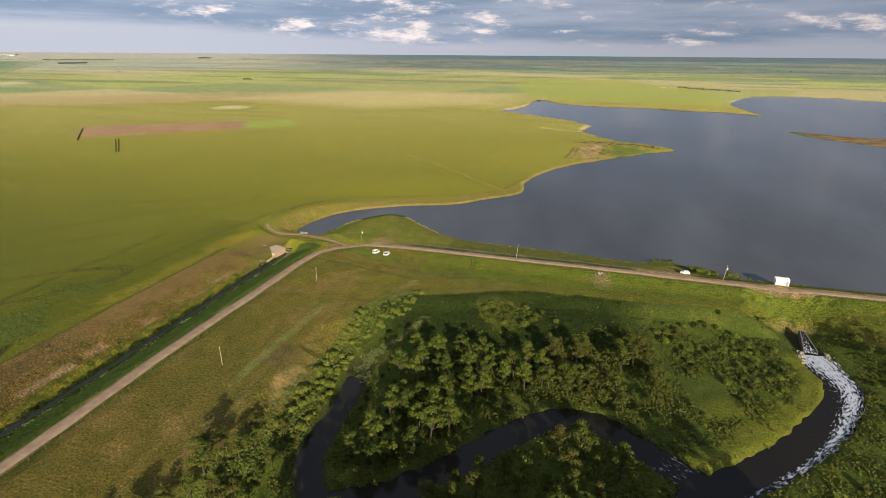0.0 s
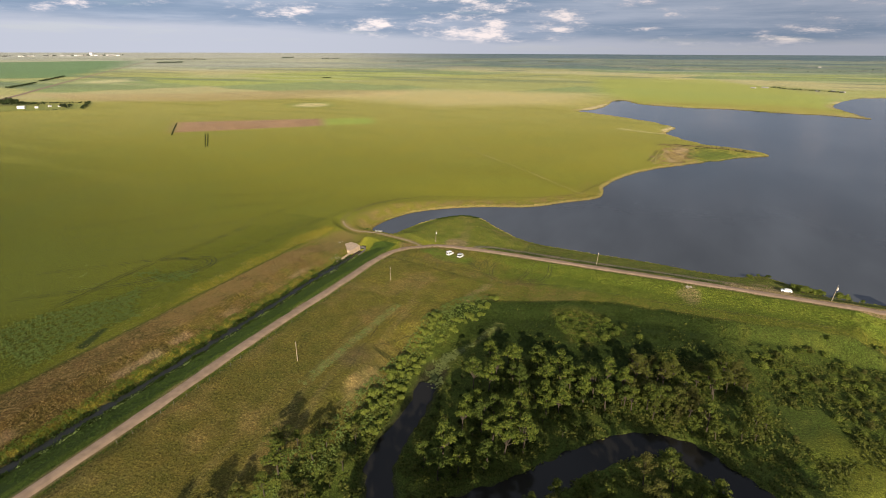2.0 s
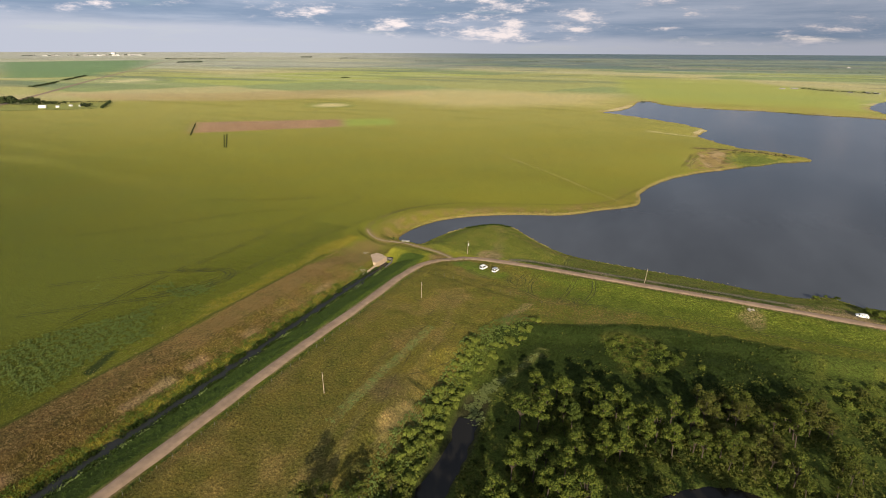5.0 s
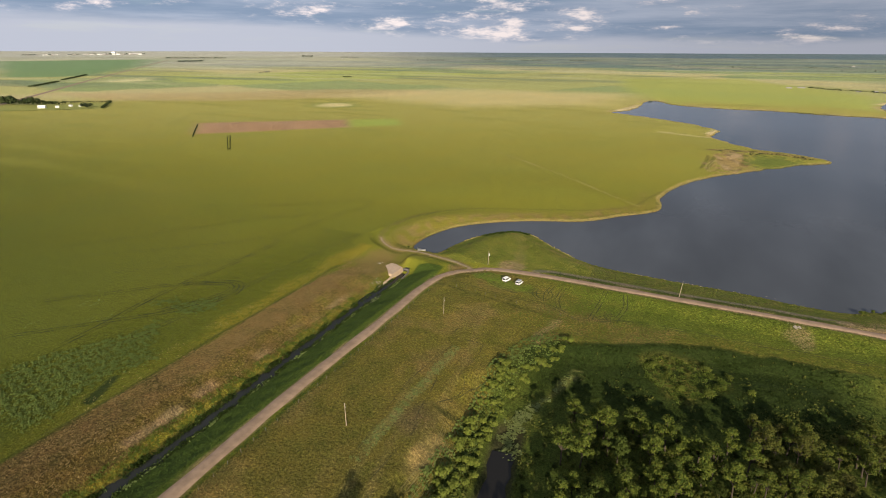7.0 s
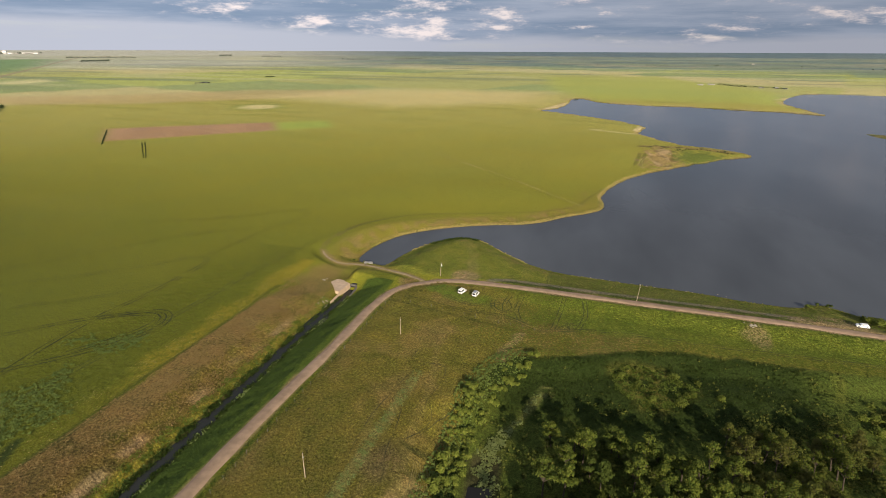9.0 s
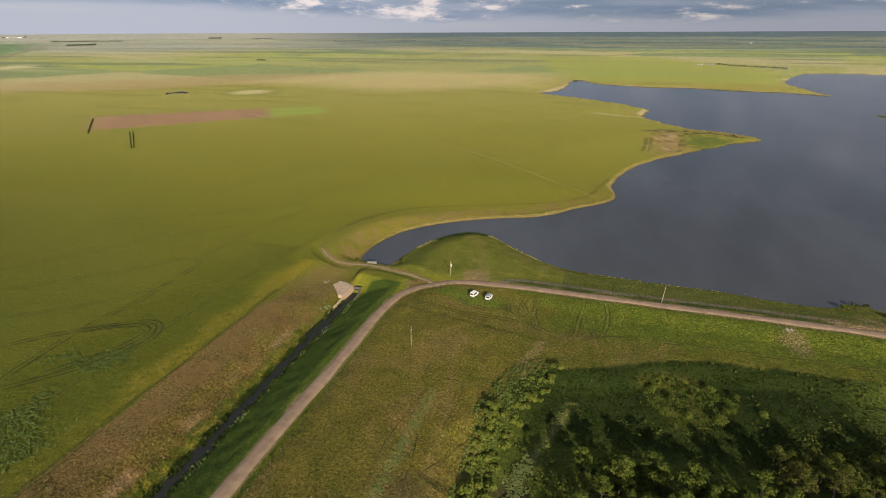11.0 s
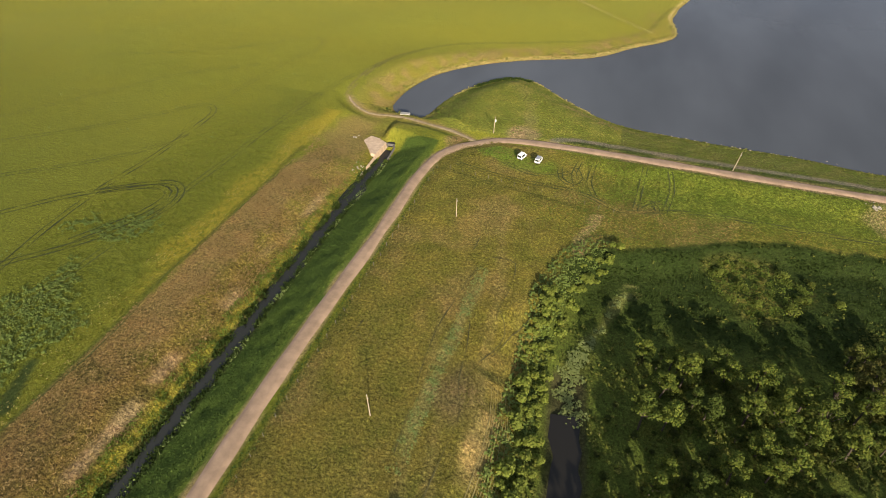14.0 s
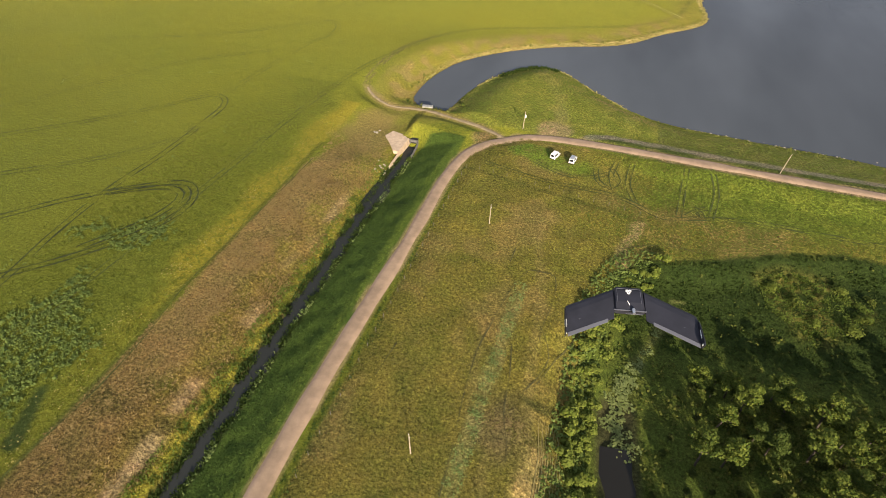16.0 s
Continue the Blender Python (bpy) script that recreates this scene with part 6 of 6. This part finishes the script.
        for i in range(16):
            for j in range(4):
                bm.faces.new((vs[i][j], vs[i][(j + 1) % 4], vs[(i + 1) % 16][(j + 1) % 4], vs[(i + 1) % 16][j]))
        bmesh.ops.recalc_face_normals(bm, faces=bm.faces[:])
        part("emblem_ring", bm, WHITE, body, "white ring")
    bm = bmesh.new()
    rod(bm, (0.035, -0.235, 0.045), (0.035, -0.30, 0.045), 0.019, 0.017, 12)
    motor = part("motor", bm, STEEL, f, "silver pusher motor")
    for s in (-1, 1):
        bm = bmesh.new()
        loft(bm, [[(0.035 + s * 0.008, -0.302, 0.040), (0.035 + s * 0.008, -0.304, 0.052), (0.035 + s * 0.008, -0.308, 0.052), (0.035 + s * 0.008, -0.306, 0.040)], [(0.035 + s * 0.09, -0.302, 0.042), (0.035 + s * 0.09, -0.303, 0.048), (0.035 + s * 0.09, -0.306, 0.048), (0.035 + s * 0.09, -0.305, 0.042)]])
        part("propeller_blade", bm, DULL, motor, "dull grey propeller blade")
    bm = bmesh.new()
    rod(bm, (0.0, -0.18, 0.045), (-0.03, -0.15, 0.08), 0.003)
    part("antenna", bm, WHITE, f, "thin white antenna")


flying_wing(pose(-88.57, 88.96, 94.12, 5.7, -2.7, 10.0))


# ---- far things ----
def far_trees(name, pts, per, tall, seed, label, category="tree row", gap=8):
    """A belt of trees far off, one object."""
    rng = np.random.RandomState(seed)
    line = smooth(pts, step=gap)
    line = np.concatenate([np.linspace(a, b, max(1, int(np.hypot(*(b - a)) / gap)), endpoint=False) for a, b in zip(line[:-1], line[1:])])
    if gap in (14, 26):
        line = line[rng.rand(len(line)) * (1 + np.sin(np.arange(len(line)) * 0.19)) > 0.55]
    p = np.repeat(line, per, 0) + rng.normal(scale=max(tall * 0.35, gap * 0.3 if gap in (14, 26) else 0), size=(len(line) * per, 2))
    h = tall * rng.uniform(0.6, 1.1, len(p))
    px, py, pz = out(p[:, 0], p[:, 1], height(p[:, 0], p[:, 1]))
    c, rr = np.stack([px, py, pz + h * 0.5], 1), h * 0.5
    n = len(c) * 26
    pts4 = leaf_cloud(rng, c, rr, n, tall * 0.2, 1.0)
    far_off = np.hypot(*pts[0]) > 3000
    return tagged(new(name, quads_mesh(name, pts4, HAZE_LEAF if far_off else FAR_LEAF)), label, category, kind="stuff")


far_trees("tree_row", [(-641, 564), (-560, 483)], 1, 1.2, 1, "dark narrow hedge at the end of the ploughed strip", "hedge", 1.0)
far_trees("tree_row", [(-528.4, 504.4), (-456.2, 433.1)], 1, 0.8, 2, "dark narrow hedge standing in the crop", "hedge", 1.0)
far_trees("tree_row", [(-527.6, 508), (-456.5, 436.5)], 1, 0.8, 3, "dark narrow hedge standing in the crop", "hedge", 1.0)
far_trees("farm_trees", [(-1240, 600), (-1160, 625), (-1120, 636)], 3, 13, 4, "dark shelter trees round the farmyard", "trees", 6)
far_trees("farm_trees", [(-1118, 640), (-1095, 655), (-1080, 662)], 2, 8, 25, "rounded green trees behind the farm house", "trees", 6)
far_trees("farm_trees", [(-1240, 560), (-1075, 540), (-960, 640)], 1, 1.6, 7, "low field hedge in front of the farmyard", "hedge", 2.0)
far_trees("farm_trees", [(-1125, 671), (-1090, 700), (-1052, 732)], 1, 3.6, 5, "clipped hedge row behind the farmyard", "hedge", 2.5)
far_trees("farm_trees", [(-1052, 732), (-1000, 688), (-955, 648)], 1, 4.0, 6, "dense row of small trees beside the farmyard", "trees", 2.5)
far_trees("farm_trees", [(-1012, 655), (-985, 648)], 2, 7, 16, "clump of grey green trees in the farmyard", "trees", 5)
far_trees("tree_row", [(-1637, 927), (-1730, 1020), (-1830, 1116)], 1, 5.5, 8, "dark clipped tree row beside the far road", gap=3)
far_trees("tree_row", [(-1914, 1181), (-2060, 1320), (-2207, 1459)], 1, 5.0, 9, "dark clipped tree row beside the far road", gap=3)
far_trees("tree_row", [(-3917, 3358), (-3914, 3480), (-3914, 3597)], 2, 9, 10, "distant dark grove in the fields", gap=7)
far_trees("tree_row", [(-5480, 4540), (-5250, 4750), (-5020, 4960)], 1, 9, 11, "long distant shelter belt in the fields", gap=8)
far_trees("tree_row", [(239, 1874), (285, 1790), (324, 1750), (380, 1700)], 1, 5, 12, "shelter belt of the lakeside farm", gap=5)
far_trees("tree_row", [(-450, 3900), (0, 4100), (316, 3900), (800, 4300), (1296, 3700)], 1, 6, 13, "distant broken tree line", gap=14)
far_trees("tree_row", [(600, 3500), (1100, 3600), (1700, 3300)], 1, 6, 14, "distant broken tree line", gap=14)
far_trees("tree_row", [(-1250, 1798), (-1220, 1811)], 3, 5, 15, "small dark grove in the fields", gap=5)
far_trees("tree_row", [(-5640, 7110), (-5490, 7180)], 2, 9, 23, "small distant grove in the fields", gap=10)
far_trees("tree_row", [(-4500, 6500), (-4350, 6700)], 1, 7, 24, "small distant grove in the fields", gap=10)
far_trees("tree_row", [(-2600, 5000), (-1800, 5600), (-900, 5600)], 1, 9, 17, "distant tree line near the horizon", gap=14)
far_trees("tree_row", [(-128, 1268), (-112, 1290)], 1, 4, 18, "dark bushes at the tip of the bay", "bushes")
far_trees("tree_row", [(120, 1150), (160, 1142), (182, 1108)], 1, 1.8, 19, "low dark bushes along the far shore", "bushes", 3)
far_trees("tree_row", [(18, 640), (45, 655), (74, 645)], 1, 1.8, 20, "low bushes on the sandy point", "bushes", 3)
far_trees("tree_row", [(290, 852), (330, 815), (390, 760)], 1, 1.0, 21, "low brown reeds on the island", "reeds")


def far_house(x, y, long, wide, tall, turn, paint, roof, name, label, group):
    p = place(x, y)
    h = thing(name, pose(p.x, p.y, p.z, 0, 0, turn), label, "building", group)
    bm = bmesh.new()
    box(bm, 0, 0, tall / 2 - 0.2, long, wide, tall + 0.4)
    wall = part("wall", bm, paint, h)
    bm = bmesh.new()
    a, b, t = long / 2 + 0.4, wide / 2 + 0.4, wide * 0.3
    loft(bm, [[(-a, -b, tall), (-a, b, tall), (-a, 0, tall + t)], [(a, -b, tall), (a, b, tall), (a, 0, tall + t)]])
    part("roof", bm, roof, h)
    bm = bmesh.new()
    box(bm, 0, -wide / 2 - 0.03, tall * 0.35, long * 0.16, 0.08, tall * 0.7)
    part("door", bm, SILVER, wall)
    for k in (-0.32, 0.3):
        bm = bmesh.new()
        box(bm, long * k, -wide / 2 - 0.03, tall * 0.55, long * 0.12, 0.08, tall * 0.25)
        part("window", bm, GLASS, wall)


for x, y, l, wd, t, tu in ((-1054, 610, 11, 6, 3.2, 40), (-1040, 627, 5, 4, 2.4, 40), (-1042, 651, 5, 4, 2.2, 10), (-1027, 658, 4, 3, 2.0, 70)):
    far_house(x, y, l, wd, t, tu, WHITE, WHITE if l > 10 else ROOF, "farm_building", "white farm building among shelter trees", "buildings of the farmyard")
for x, y, l, wd, t, tu in ((190, 1840, 14, 5, 2.4, -35), (222, 1864, 18, 5, 2.4, -30), (330, 1745, 9, 5, 2.4, -40), (366, 1750, 11, 6, 3.4, -40), (380, 1722, 12, 6, 3, -40)):
    far_house(x, y, l, wd, t * 0.7, tu, STONE, ROOF, "farm_building", "pale building of the lakeside farm", "buildings of the lakeside farm")
r = random.Random(9)
for i in range(34):
    t = (i + r.uniform(-0.4, 0.4)) / 33
    far_house(-9900 - 900 * t + r.uniform(-200, 200), 5700 + 2650 * t + r.uniform(-60, 60), r.uniform(10, 24), 9, r.uniform(3, 5.5), r.uniform(0, 90), WHITE if i % 3 else STONE, ROOF, "village_house", "pale house of a distant village", "houses of the distant village")
far_house(-11600, 8300, 20, 16, 13, 30, WHITE, ROOF, "village_house", "tall pale grain store of a distant village", "houses of the distant village")
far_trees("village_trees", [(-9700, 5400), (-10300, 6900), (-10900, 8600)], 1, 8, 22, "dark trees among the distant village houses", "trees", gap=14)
for x, y in ((-3800, 5500), (-4150, 6200), (900, 4700)):
    far_house(x, y, 12, 7, 3, r.uniform(0, 90), STONE, ROOF, "farm_building", "pale distant farm building in the fields", "distant farm buildings")
FAR_ROAD = smooth([(-900, 330), (-1263, 690), (-1834, 1214), (-2700, 2030), (-4143, 3384), (-6000, 5150)], step=40)
tagged(strip("far_road", FAR_ROAD, lambda l: 6 + 0 * l[:, 0], GRAVEL, 0.6, 0.1, cols=5, skirt=True), "pale straight country road through the fields", "road", kind="structure")
